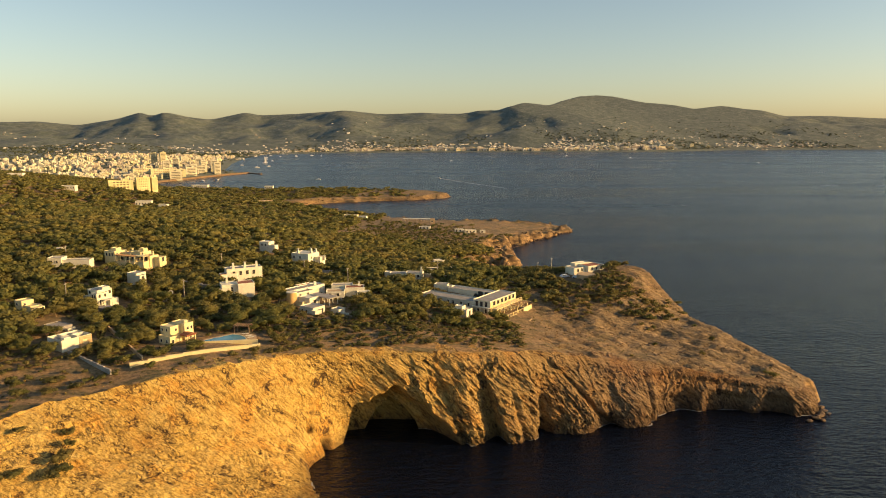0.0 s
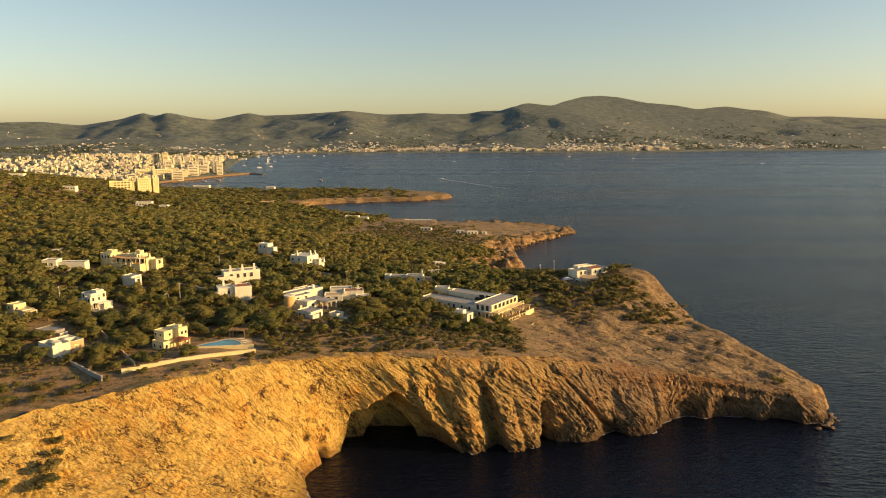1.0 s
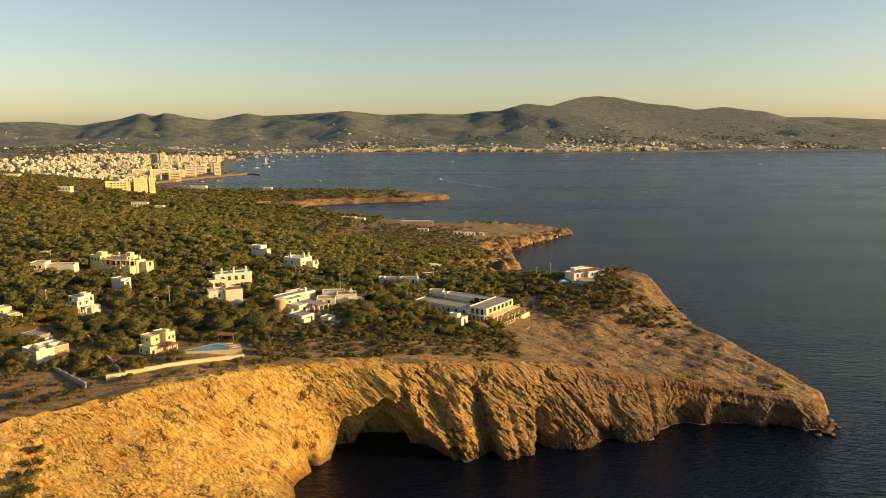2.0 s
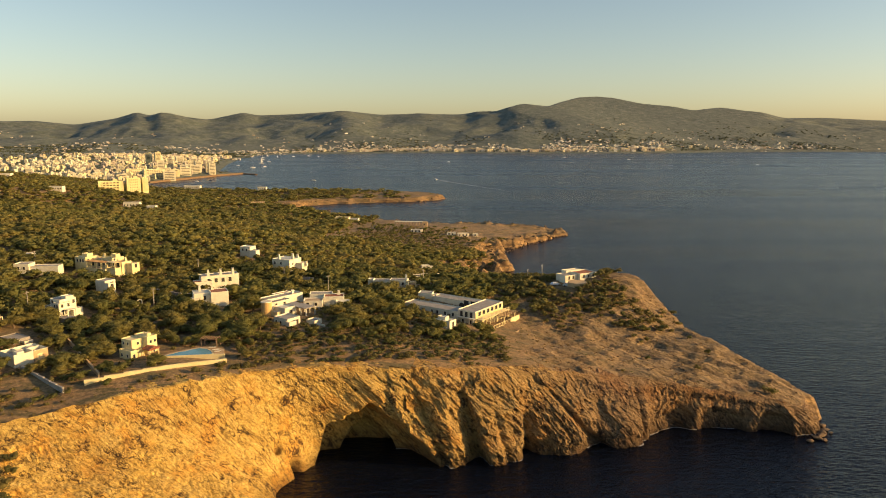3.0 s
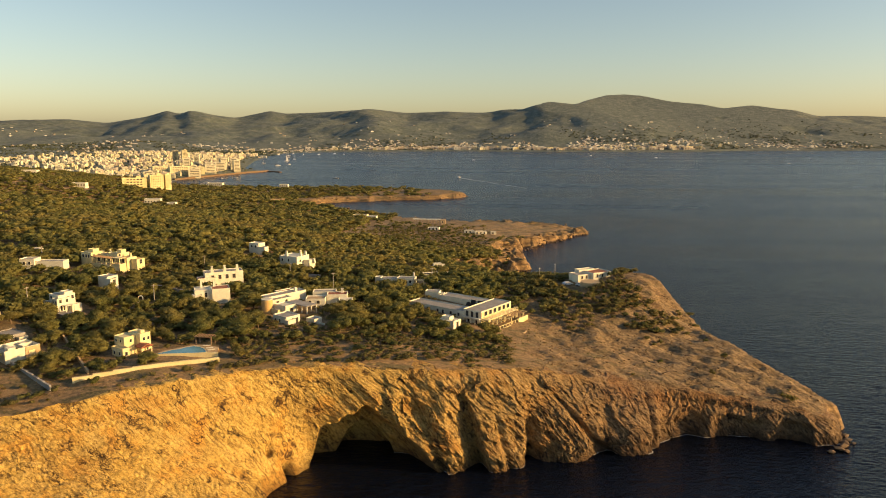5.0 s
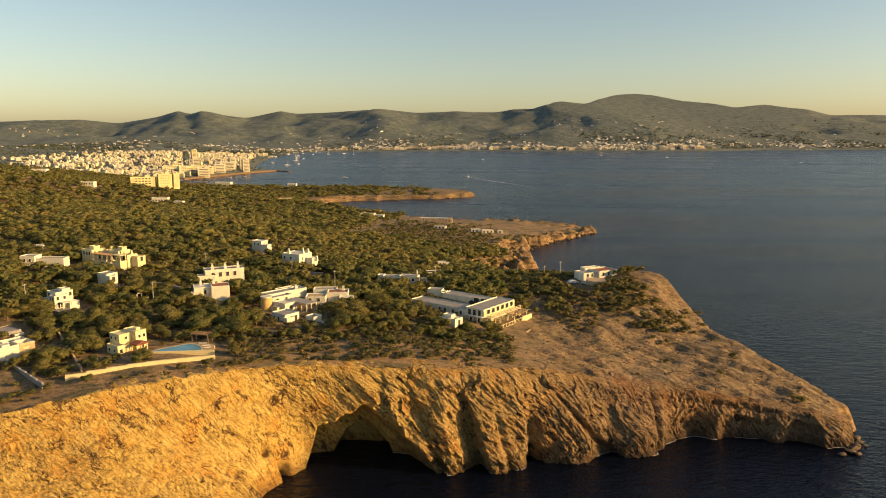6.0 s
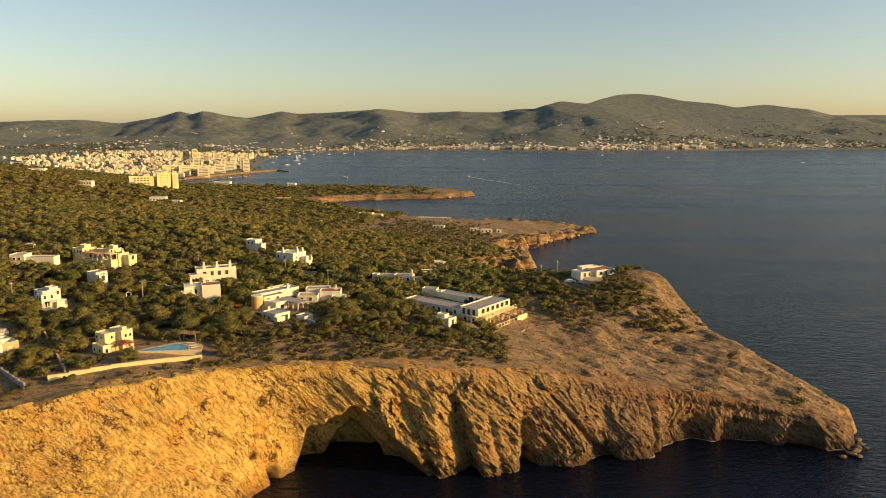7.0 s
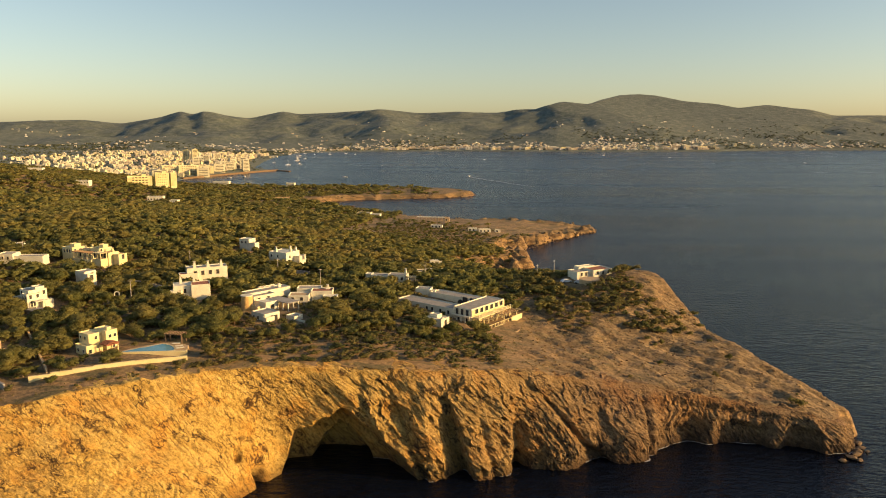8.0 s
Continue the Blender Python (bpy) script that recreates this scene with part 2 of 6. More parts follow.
def rock_material():
    """Ochre limestone: golden on the western slope, browner to the east, with slanting beds and cracks."""
    m, n, l, b = material("ochre_limestone")
    broad = noise_node(n, l, 0.05, 5, 0.6)
    fine = noise_node(n, l, 1.6, 8, 0.78)
    beds = streak(n, l, 0.55, 7.0, (0, 0.55, 0.12), 8, 0.72, 3.0)
    thin = streak(n, l, 1.9, 6.0, (0.1, 0.8, -0.1), 6, 0.7, 1.4)
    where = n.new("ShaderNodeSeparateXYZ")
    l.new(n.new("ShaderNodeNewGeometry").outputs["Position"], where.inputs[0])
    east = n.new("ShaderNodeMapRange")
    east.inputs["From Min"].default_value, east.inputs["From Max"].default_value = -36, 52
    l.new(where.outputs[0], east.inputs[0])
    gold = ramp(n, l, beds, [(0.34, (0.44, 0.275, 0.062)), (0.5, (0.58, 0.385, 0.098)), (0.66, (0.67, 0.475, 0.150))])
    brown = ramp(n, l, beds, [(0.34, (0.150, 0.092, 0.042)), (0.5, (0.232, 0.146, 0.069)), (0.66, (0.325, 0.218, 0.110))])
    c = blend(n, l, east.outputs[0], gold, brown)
    # rusty and paler patches
    rust = noise_node(n, l, 0.11, 5, 0.65)
    c = blend(n, l, ramp(n, l, rust, [(0.50, (0, 0, 0)), (0.64, (0.75, 0.75, 0.75))]), c, blend(n, l, 1.0, c, (1.08, 0.82, 0.55), "MULTIPLY"))
    c = blend(n, l, ramp(n, l, broad, [(0.36, (0.5, 0.5, 0.5)), (0.50, (0, 0, 0))]), c, blend(n, l, 1.0, c, (0.84, 0.80, 0.86), "MULTIPLY"))
    # grain and cracks
    c = blend(n, l, 0.6, c, ramp(n, l, fine, [(0.40, (0.34, 0.30, 0.26)), (0.48, (0.90, 0.90, 0.90)), (0.60, (1.15, 1.15, 1.15))]), "MULTIPLY")
    c = blend(n, l, 0.8, c, ramp(n, l, thin, [(0.40, (0.40, 0.35, 0.31)), (0.49, (1, 1, 1)), (0.62, (1.1, 1.1, 1.1))]), "MULTIPLY")
    for value, amount, half in ((streak(n, l, 0.20, 3.4, (0.1, 0.62, 0.1), 3, 0.5, 5.0), 0.95, 0.011), (streak(n, l, 0.5, 3.0, (0.2, 0.95, -0.2), 3, 0.5, 2.5), 0.85, 0.012)):
        crack = ramp(n, l, value, [(0.5 - 2.2 * half, (1, 1, 1)), (0.5 - half * 0.5, (0.16, 0.12, 0.10)), (0.5 + half * 0.5, (0.16, 0.12, 0.10)), (0.5 + 2.2 * half, (1, 1, 1))])
        crack = blend(n, l, ramp(n, l, noise_node(n, l, 0.16, 4), [(0.46, (1, 1, 1)), (0.54, (0, 0, 0))]), crack, (1.0, 1.0, 1.0))
        c = blend(n, l, amount, c, crack, "MULTIPLY")
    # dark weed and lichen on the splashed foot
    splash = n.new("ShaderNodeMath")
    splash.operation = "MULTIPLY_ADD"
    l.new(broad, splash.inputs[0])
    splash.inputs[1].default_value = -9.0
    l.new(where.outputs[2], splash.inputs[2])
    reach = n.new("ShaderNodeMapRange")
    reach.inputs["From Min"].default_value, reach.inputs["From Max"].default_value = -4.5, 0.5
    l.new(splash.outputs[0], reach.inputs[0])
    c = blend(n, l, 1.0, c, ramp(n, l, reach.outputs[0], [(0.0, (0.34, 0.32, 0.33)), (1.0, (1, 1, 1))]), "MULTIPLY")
    l.new(c, b.inputs["Base Color"])
    b.inputs["Roughness"].default_value = 0.95
    relief(n, l, b, blend(n, l, 0.6, fine, blend(n, l, 0.4, thin, beds)), 1.1, 1.0)
    return m


def ground_material():
    """Dry soil with scrub and, where it is steep, bare rock."""
    m, n, l, b = material("dry_ground")
    broad = noise_node(n, l, 0.035, 5, 0.6)
    patch = noise_node(n, l, 0.18, 5, 0.65, squash=((0.55, 1.7, 1.0), (0, 0, 0.25)))
    fine = noise_node(n, l, 1.1, 5, 0.7)
    soil = ramp(n, l, fine, [(0.36, (0.15, 0.092, 0.044)), (0.62, (0.37, 0.232, 0.108))])
    scrub = ramp(n, l, fine, [(0.35, (0.05, 0.048, 0.02)), (0.7, (0.17, 0.135, 0.055))])
    c = blend(n, l, ramp(n, l, patch, [(0.47, (0, 0, 0)), (0.58, (1, 1, 1))]), soil, scrub)
    c = blend(n, l, ramp(n, l, broad, [(0.4, (0, 0, 0)), (0.62, (0.6, 0.6, 0.6))]), c, blend(n, l, 0.5, soil, (0.15, 0.115, 0.045)))
    up = n.new("ShaderNodeSeparateXYZ")
    l.new(n.new("ShaderNodeNewGeometry").outputs["Normal"], up.inputs[0])
    stone = ramp(n, l, fine, [(0.36, (0.10, 0.062, 0.029)), (0.62, (0.40, 0.25, 0.105))])
    beds = noise_node(n, l, 0.16, 5, 0.7, squash=((0.7, 0.7, 3.0), (0.1, 0.1, 0)))
    stone = blend(n, l, ramp(n, l, beds, [(0.42, (0.85, 0.85, 0.85)), (0.56, (0, 0, 0))]), stone, (0.085, 0.050, 0.026))
    where = n.new("ShaderNodeSeparateXYZ")
    l.new(n.new("ShaderNodeNewGeometry").outputs["Position"], where.inputs[0])
    east, south = n.new("ShaderNodeMapRange"), n.new("ShaderNodeMapRange")
    for k, m0, m1, axis in ((east, 20, 75, 0), (south, 330, 270, 1)):
        k.inputs["From Min"].default_value, k.inputs["From Max"].default_value = m0, m1
        l.new(where.outputs[axis], k.inputs[0])
    runs = streak(n, l, 0.75, 4.5, (0, 0, -0.75), 8, 0.75, 2.0)
    rubble = ramp(n, l, runs, [(0.38, (0.080, 0.056, 0.029)), (0.5, (0.205, 0.138, 0.068)), (0.62, (0.37, 0.25, 0.122))])
    rubble = blend(n, l, 0.8, rubble, ramp(n, l, fine, [(0.40, (0.45, 0.42, 0.40)), (0.50, (1, 1, 1)), (0.60, (1.2, 1.2, 1.2))]), "MULTIPLY")
    both = n.new("ShaderNodeMath")
    both.operation = "MULTIPLY"
    l.new(east.outputs[0], both.inputs[0])
    l.new(south.outputs[0], both.inputs[1])
    c = blend(n, l, both.outputs[0], c, blend(n, l, ramp(n, l, patch, [(0.5, (0, 0, 0)), (0.62, (0.22, 0.22, 0.22))]), rubble, scrub))
    c = blend(n, l, ramp(n, l, up.outputs[2], [(0.74, (1, 1, 1)), (0.9, (0, 0, 0))]), c, stone)
    l.new(c, b.inputs["Base Color"])
    b.inputs["Roughness"].default_value = 0.95
    relief(n, l, b, blend(n, l, 0.5, fine, runs), 0.4, 1.0)
    return m


def hill_material():
    m, n, l, b = material("hazed_wooded_hills")
    broad = noise_node(n, l, 0.004, 6, 0.6)
    fine = noise_node(n, l, 0.03, 5, 0.7)
    # greens paled towards blue-grey: the haze of distance is mixed into the colour
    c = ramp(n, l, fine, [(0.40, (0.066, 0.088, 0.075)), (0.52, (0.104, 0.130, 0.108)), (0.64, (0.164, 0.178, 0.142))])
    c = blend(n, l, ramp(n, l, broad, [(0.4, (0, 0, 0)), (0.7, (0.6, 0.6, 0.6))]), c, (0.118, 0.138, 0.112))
    l.new(c, b.inputs["Base Color"])
    b.inputs["Roughness"].default_value = 1.0
    relief(n, l, b, fine, 7, 0.8)
    return m


def water_material():
    m, n, l, b = material("sea_water")
    swell = noise_node(n, l, 0.26, 3, 0.6, squash=((0.55, 1.5, 1), (0, 0, 0.5)))
    chop = noise_node(n, l, 0.6, 3, 0.6, squash=((0.6, 1.4, 1), (0, 0, 0.35)))
    lanes = noise_node(n, l, 0.004, 4, 0.6, squash=((0.35, 2.0, 1), (0, 0, 0.1)))
    b.inputs["Base Color"].default_value = (0.0030, 0.0050, 0.0112, 1)
    b.inputs["IOR"].default_value = 1.333
    b.inputs["Specular IOR Level"].default_value = 0.38
    l.new(ramp(n, l, lanes, [(0.35, (0.15, 0.15, 0.15)), (0.65, (0.28, 0.28, 0.28))]), b.inputs["Roughness"])
    h = n.new("ShaderNodeMath")
    h.operation = "MULTIPLY_ADD"
    l.new(chop, h.inputs[0])
    h.inputs[1].default_value = 0.6
    l.new(swell, h.inputs[2])
    relief(n, l, b, h.outputs[0], 1.0, 1.0)
    return m


def leaf_material(name, dark, light):
    m, n, l, b = material(name)
    own = n.new("ShaderNodeObjectInfo").outputs["Random"]
    isle = n.new("ShaderNodeNewGeometry").outputs["Random Per Island"]
    spot = noise_node(n, l, 0.035, 4, 0.65)
    c = ramp(n, l, isle, [(0.0, dark), (1.0, light)])
    c = blend(n, l, ramp(n, l, noise_node(n, l, 0.14, 2), [(0.38, (0.75, 0.75, 0.75)), (0.52, (0, 0, 0))]), c, (0.115, 0.128, 0.042))
    c = blend(n, l, ramp(n, l, spot, [(0.45, (0, 0, 0)), (0.66, (0.7, 0.7, 0.7))]), c, (0.28, 0.215, 0.075))
    c = blend(n, l, ramp(n, l, own, [(0.0, (0, 0, 0)), (1.0, (0.4, 0.4, 0.4))]), c, (0.115, 0.130, 0.045))
    l.new(c, b.inputs["Base Color"])
    b.inputs["Roughness"].default_value = 0.85
    b.inputs["Specular IOR Level"].default_value = 0.2
    through_leaf, both = n.new("ShaderNodeBsdfTranslucent"), n.new("ShaderNodeMixShader")
    l.new(c, through_leaf.inputs["Color"])
    both.inputs[0].default_value = 0.5
    l.new(b.outputs[0], both.inputs[1])
    l.new(through_leaf.outputs[0], both.inputs[2])
    l.new(both.outputs[0], n["Material Output"].inputs["Surface"])
    return m


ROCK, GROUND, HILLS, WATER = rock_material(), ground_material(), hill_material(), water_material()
PINE = leaf_material("pine_needles", (0.172, 0.170, 0.052), (0.30, 0.272, 0.086))
SCRUB = leaf_material("dry_scrub", (0.11, 0.098, 0.038), (0.27, 0.21, 0.080))
FAR_LEAF = grained("far_foliage", (0.045, 0.062, 0.034), (0.105, 0.120, 0.060), 0.02, 0.9, 0, 6, 0.3)
BARK = grained("pine_bark", (0.10, 0.065, 0.04), (0.19, 0.13, 0.08), 3.0)
WHITE = grained("white_lime_wash", (0.60, 0.565, 0.43), (0.75, 0.71, 0.55), 0.6, 0.85, 0.01, 9, 0.2)
CREAM = grained("cream_plaster", (0.62, 0.52, 0.26), (0.77, 0.66, 0.37), 0.5, 0.85, 0.01, 9, 0.2)
SAND = grained("sandstone_wall", (0.42, 0.29, 0.15), (0.58, 0.42, 0.24), 0.8, 0.9, 0.03, 6, 0.35)
GREY = grained("grey_concrete_roof", (0.24, 0.225, 0.20), (0.38, 0.355, 0.31), 0.4, 0.9, 0.02, 8, 0.3)
ORANGE = grained("orange_plaster", (0.50, 0.32, 0.12), (0.66, 0.44, 0.18), 0.6, 0.9, 0.02, 8, 0.25)
TILE = grained("red_clay_tile", (0.22, 0.075, 0.04), (0.40, 0.15, 0.08), 1.5, 0.85, 0.04, 5, 0.4)
WOOD = grained("weathered_wood", (0.16, 0.10, 0.06), (0.28, 0.19, 0.11), 2.0)
DARK = grained("dark_shutter", (0.03, 0.028, 0.025), (0.06, 0.055, 0.05), 1.5)
GLASS = grained("window_glass", (0.02, 0.025, 0.03), (0.04, 0.045, 0.05), 0.5, 0.12, 0)
POOL = grained("pool_water", (0.09, 0.26, 0.33), (0.14, 0.36, 0.42), 0.5, 0.08, 0.02)
PATH_M = grained("trodden_earth", (0.17, 0.105, 0.052), (0.29, 0.19, 0.10), 0.4, 0.95, 0.03)

SHORE = grained("brown_shore_rock", (0.085, 0.058, 0.034), (0.25, 0.162, 0.085), 0.35, 0.95, 0.08, 6, 0.5)
FOAM = grained("sea_foam", (0.30, 0.31, 0.31), (0.48, 0.48, 0.46), 0.4, 0.7, 0)


# ---- building helpers ----
def put(name, verts, faces, mat, parent=None, smooth=False, label=""):
    """Links rows of places and faces as one mesh object."""
    verts, faces = np.asarray(verts, np.float32), np.asarray(faces, np.int32)
    me = bpy.data.meshes.new(name)
    me.vertices.add(len(verts))
    me.vertices.foreach_set("co", verts.ravel())
    me.loops.add(faces.size)
    me.loops.foreach_set("vertex_index", faces.ravel())
    me.polygons.add(len(faces))
    me.polygons.foreach_set("loop_start", np.arange(0, faces.size, faces.shape[1], dtype=np.int32))
    me.polygons.foreach_set("use_smooth", np.full(len(faces), smooth))
    me.update(calc_edges=True)
    me.materials.append(mat)
    ob = new(name, me)
    ob.parent = parent
    return tagged(ob, label)


def part(name, bm, mat, parent=None, label=""):
    """Links a bmesh as one mesh object under a thing or a part."""
    me = bpy.data.meshes.new(name)
    bm.to_mesh(me)
    bm.free()
    me.materials.append(mat)
    ob = new(name, me)
    ob.parent = parent
    return tagged(ob, label)


def grid(nx, ny):
    """Faces of a grid of nx by ny places, row after row."""
    a = (np.arange(ny - 1)[:, None] * nx + np.arange(nx - 1)[None]).ravel()
    return np.stack([a, a + 1, a + nx + 1, a + nx], -1)


def sheet(name, x0, x1, y0, y1, step, mat, skip=None, smooth=True):
    nx, ny = int(round((x1 - x0) / step)) + 1, int(round((y1 - y0) / step)) + 1
    x, y = np.meshgrid(np.linspace(x0, x1, nx), np.linspace(y0, y1, ny))
    x, y = x.ravel(), y.ravel()
    z = height(x, y)
    faces = grid(nx, ny)
    front = side(LAND_FRONT, x, y)
    faces = faces[(z[faces] > -6).any(1) & (front[faces] > np.where(x[faces] > 112, -1.6, -0.2)).all(1)]
    if skip:
        cx, cy = x[faces].mean(1), y[faces].mean(1)
        for a0, a1, b0, b1 in skip:
            faces = faces[~((cx > a0) & (cx < a1) & (cy > b0) & (cy < b1))]
            cx, cy = x[faces].mean(1), y[faces].mean(1)
    used = np.unique(faces)
    back = np.zeros(len(x), int)
    back[used] = np.arange(len(used))
    return put(name, np.stack([x, y, z], -1)[used], back[faces], mat, smooth=smooth)


# ---- sea, land and hills ----
water = put("water", [(-6500, -600, 0), (6500, -600, 0), (6500, 5200, 0), (-6500, 5200, 0)], [(0, 1, 2, 3)], WATER)
tagged(water, "dark blue evening sea with small ripples", "sea", kind="structure")
ground = sheet("ground", -300, 142, 84, 430, 1.0, GROUND)
tagged(ground, "dry ochre soil with scrub on a headland above the sea", "ground", kind="structure")
ground = sheet("ground_woodland", -906, 144, 430, 1216, 6, GROUND, [(-12, 144, 430, 706), (-228, 30, 826, 1060)])
tagged(ground, "wooded low land with orange rocky points in the bay", "ground", kind="structure")
ground = sheet("ground_point", -12, 144, 430, 706, 1.2, GROUND)
tagged(ground, "brown flat-topped rocky point with low golden cliffs", "ground", kind="structure")
ground = sheet("ground_spit", -228, 30, 826, 1060, 3, GROUND)
tagged(ground, "low orange rocky spit in the bay", "ground", kind="structure")
ground = sheet("ground_side", -906, -300, 82, 430, 12, GROUND)
tagged(ground, "dry ochre soil under pine woods", "ground", kind="structure")
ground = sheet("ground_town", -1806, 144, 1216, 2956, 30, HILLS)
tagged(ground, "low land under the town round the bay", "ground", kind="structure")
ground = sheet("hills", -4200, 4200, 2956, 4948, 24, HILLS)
tagged(ground, "olive wooded hills behind the bay, haze mixed into their colour", "hills", kind="structure")


def cliff():
    fx, fy = (np.array([p[k] for p in FOOT], float) for k in (0, 1))
    along = np.r_[0, np.cumsum(np.hypot(np.diff(fx), np.diff(fy)))]
    u = np.linspace(0, along[-1], 1120)
    soft = lambda a: np.convolve(np.pad(a, 10, mode="edge"), np.ones(21) / 21, "valid")
    bx, by = soft(np.interp(u, along, fx)), soft(np.interp(u, along, fy))
    ru = np.array([p[0] for p in RIM], float)
    rx, ry, rz = (soft(np.interp(u, ru, [p[k] for p in RIM])) for k in (1, 2, 3))
    tx, ty = np.gradient(soft(soft(bx))), np.gradient(soft(soft(by)))
    size = np.hypot(tx, ty)
    ox, oy = ty / size, -tx / size
    rows, cap = 176, 8
    v = np.linspace(-0.12, 1, rows)
    U, V = np.meshgrid(u, v)
    lean = 1.0 + 0.35 * ease(60, 86, U) + 0.45 * ease(86, 104, U) + 0.6 * ease(165, 195, U)
    away = np.sign(V) * np.abs(V) ** lean
    X, Y, Z = bx + (rx - bx) * away, by + (ry - by) * away, rz * V
    OX, OY = np.broadcast_to(ox, X.shape), np.broadcast_to(oy, X.shape)
    q = np.stack([X, Y, Z], -1).reshape(-1, 3)
    steep = ease(91, 109, U)
    left = 1 - steep
    # buttresses run down the face, cracks slant across it, and blocks break it up
    warp = fractal(q / 14, 3, 15).reshape(X.shape)
    dip, strike = 0.64 * U - 0.77 * Z, 0.77 * U + 0.64 * Z + 2.2 * warp

    def ridged(a, b, seed):
        return (1 - 2 * np.abs(2 * grain(np.stack([a, b, 0 * a], -1).reshape(-1, 3), seed) - 1)).reshape(X.shape)

    butt = ridged((U + 3 * warp) / 10, Z / 30 + U / 60, 21)
    ribs = ridged(strike / 5.2, dip / 20, 22)
    thin = ridged(strike / 1.7, dip / 6, 23)
    big0 = 1.2 * fractal(q / 5, 3, 42).reshape(X.shape)
    hair = ridged(strike / 0.75, dip / 3.2, 24)
    def slabs(a, b, seed, wave):
        """Overlapping plates: a slow rise and a sudden drop."""
        s = a + wave * grain(np.stack([a / 1.5, b, 0 * a], -1).reshape(-1, 3), seed).reshape(X.shape)
        return s - np.floor(s) - 0.5

    # on the western slope the beds run straight down it
    course = U + 5.0 * warp + 0.10 * (X + 30)
    beds = slabs(course / 4.2, -X / 40, 33, 1.0) * 1.0 + slabs(-course / 1.7, -X / 22, 34, 1.0) * 0.55 + 0.30 * ridged(course / 0.8, -X / 9, 35)
    beds = beds * ease(0.25, 0.6, grain(q / 11, 36).reshape(X.shape)) * (1 - 0.75 * ease(68, 88, U))
    plates = slabs(-strike / 3.4 + big0, dip / 9, 25, 1.4) * 1.1 + slabs(-strike / 1.25 + big0, dip / 4, 26, 1.4) * 0.55
    plates = plates * ease(0.30, 0.55, grain(q / 7, 27).reshape(X.shape)) + 0.5 * slabs(Z / 1.9 + 0.35 * U / 4 + big0, U / 12, 28, 1.0) * ease(0.5, 0.7, grain(q / 9, 29).reshape(X.shape))
    plates = steep * plates + left * beds
    crack = np.maximum(0, -ridged((strike + 1.5 * warp) / 6.5, dip / 11, 31) * 5 - 4) * (steep + 0.4 * left)
    big = fractal(q / 8, 3, 41).reshape(X.shape)
    slant = np.stack([strike - 1.4 * warp, dip / 3.4, 0.5 * Y], -1).reshape(-1, 3)

    def chips(p, a):
        """Broken steps at two sizes."""
        return (np.floor(grain(p / a, 61) * 5) / 5 + 0.5 * np.floor(grain(p * 2.3 / a, 62) * 4) / 4).reshape(X.shape)

    mid = steep * fractal(slant / 1.9, 3, 51).reshape(X.shape) + left * fractal(q / 2.2, 3, 52).reshape(X.shape)
    blocks = steep * chips(slant, 2.1) + left * chips(q, 2.6)
    crumbs = steep * fractal(slant / 0.55, 3, 64).reshape(X.shape) + left * fractal(q / 0.75, 3, 65).reshape(X.shape)
    pits = ease(0.76, 0.86, grain(q / 1.5, 63)).reshape(X.shape) * ease(100, 114, U)
    part_of = 0.75 + 0.25 * steep
    size = ease(-0.02, 0.10, V) * 0.5 + 0.5
    calm = 1 - 0.55 * left
    bench = ease(65, 69, X) * (1 - ease(107, 111, X)) * (1 - ease(0.78, 0.95, V))
    flatten = 1 - 0.45 * bench
    out = ((0.9 * big + 0.36 * mid) * calm + (0.6 - 0.3 * left) * blocks * flatten - 0.7 * pits - 0.4 + (0.34 - 0.14 * left) * crumbs) * size + part_of * (0.55 * ribs * steep * flatten + 0.2 * thin * steep + 0.16 * hair * steep + 0.62 * plates) + steep * 1.05 * butt * flatten - 1.5 * crack
    out = out * (1 - 0.6 * ease(66, 84, U) * (1 - ease(110, 124, U))) * (1 - 0.45 * ease(165, 195, U))
    # gullies, notches and the cave: x where z is 8, lean, width, depth, top
    for gx, lean, wide, deep, top in ((13.6, -0.24, 2.1, 4.6, 19), (29.6, -0.12, 1.7, 3.9, 13), (21.5, -0.3, 0.9, 1.6, 14), (44, -1.0, 1.1, 2.4, 18), (64, -0.1, 0.8, 1.8, 15), (77, 0, 4.0, 2.2, 9), (-4, -0.5, 1.2, 1.3, 22), (3, -0.45, 0.9, 1.2, 20)):
        out = out - deep * np.exp(-((X - gx - lean * (Z - 8)) / wide) ** 2) * (1 - ease(top - 5, top + 2, Z)) * steep
    out = out - 1.3 * bench
    out = out - 3.2 * np.exp(-((U - 37 - 0.25 * (X + 80)) / 2.2) ** 2) * ease(-60, -75, X)
    notch = (1 - ease(1.4, 4.6, Z + 1.2 * big - 2.2 * ease(60, 75, X))) * (0.35 + 0.65 * ease(0.5, -0.5, butt))
    out = out - notch * (1.9 * ease(-3, 6, X) + 0.8 * ease(66, 78, X)) * (1 - ease(116, 123, X))
    lip = np.interp(X, [-29.5, -27, -26, -24, -20.5, -17, -13.7, -11.6, -9, -5, -1, 3, 7], [-3, 6, 11, 12.3, 13, 14, 16.5, 15.5, 13.4, 11.2, 8.4, 4.2, -3])
    hole = np.interp(X, [-25, -22.5, -19.5, -17.3, -13.4, -9.5, -6], [-4, 4, 8, 9.6, 7, 3, -4])
    lip, hole = lip + 1.0 * big + 0.6 * mid, hole + 0.9 * big + 0.5 * mid
    here = ease(96, 98, U) * (1 - ease(135, 139, U))
    edge = np.interp(Z + 0.5 * big, [-3, 0, 4, 8.6, 10, 13.8, 20], [6.5, 5.5, 3.4, 0.2, -2.6, -9.0, -12.5])
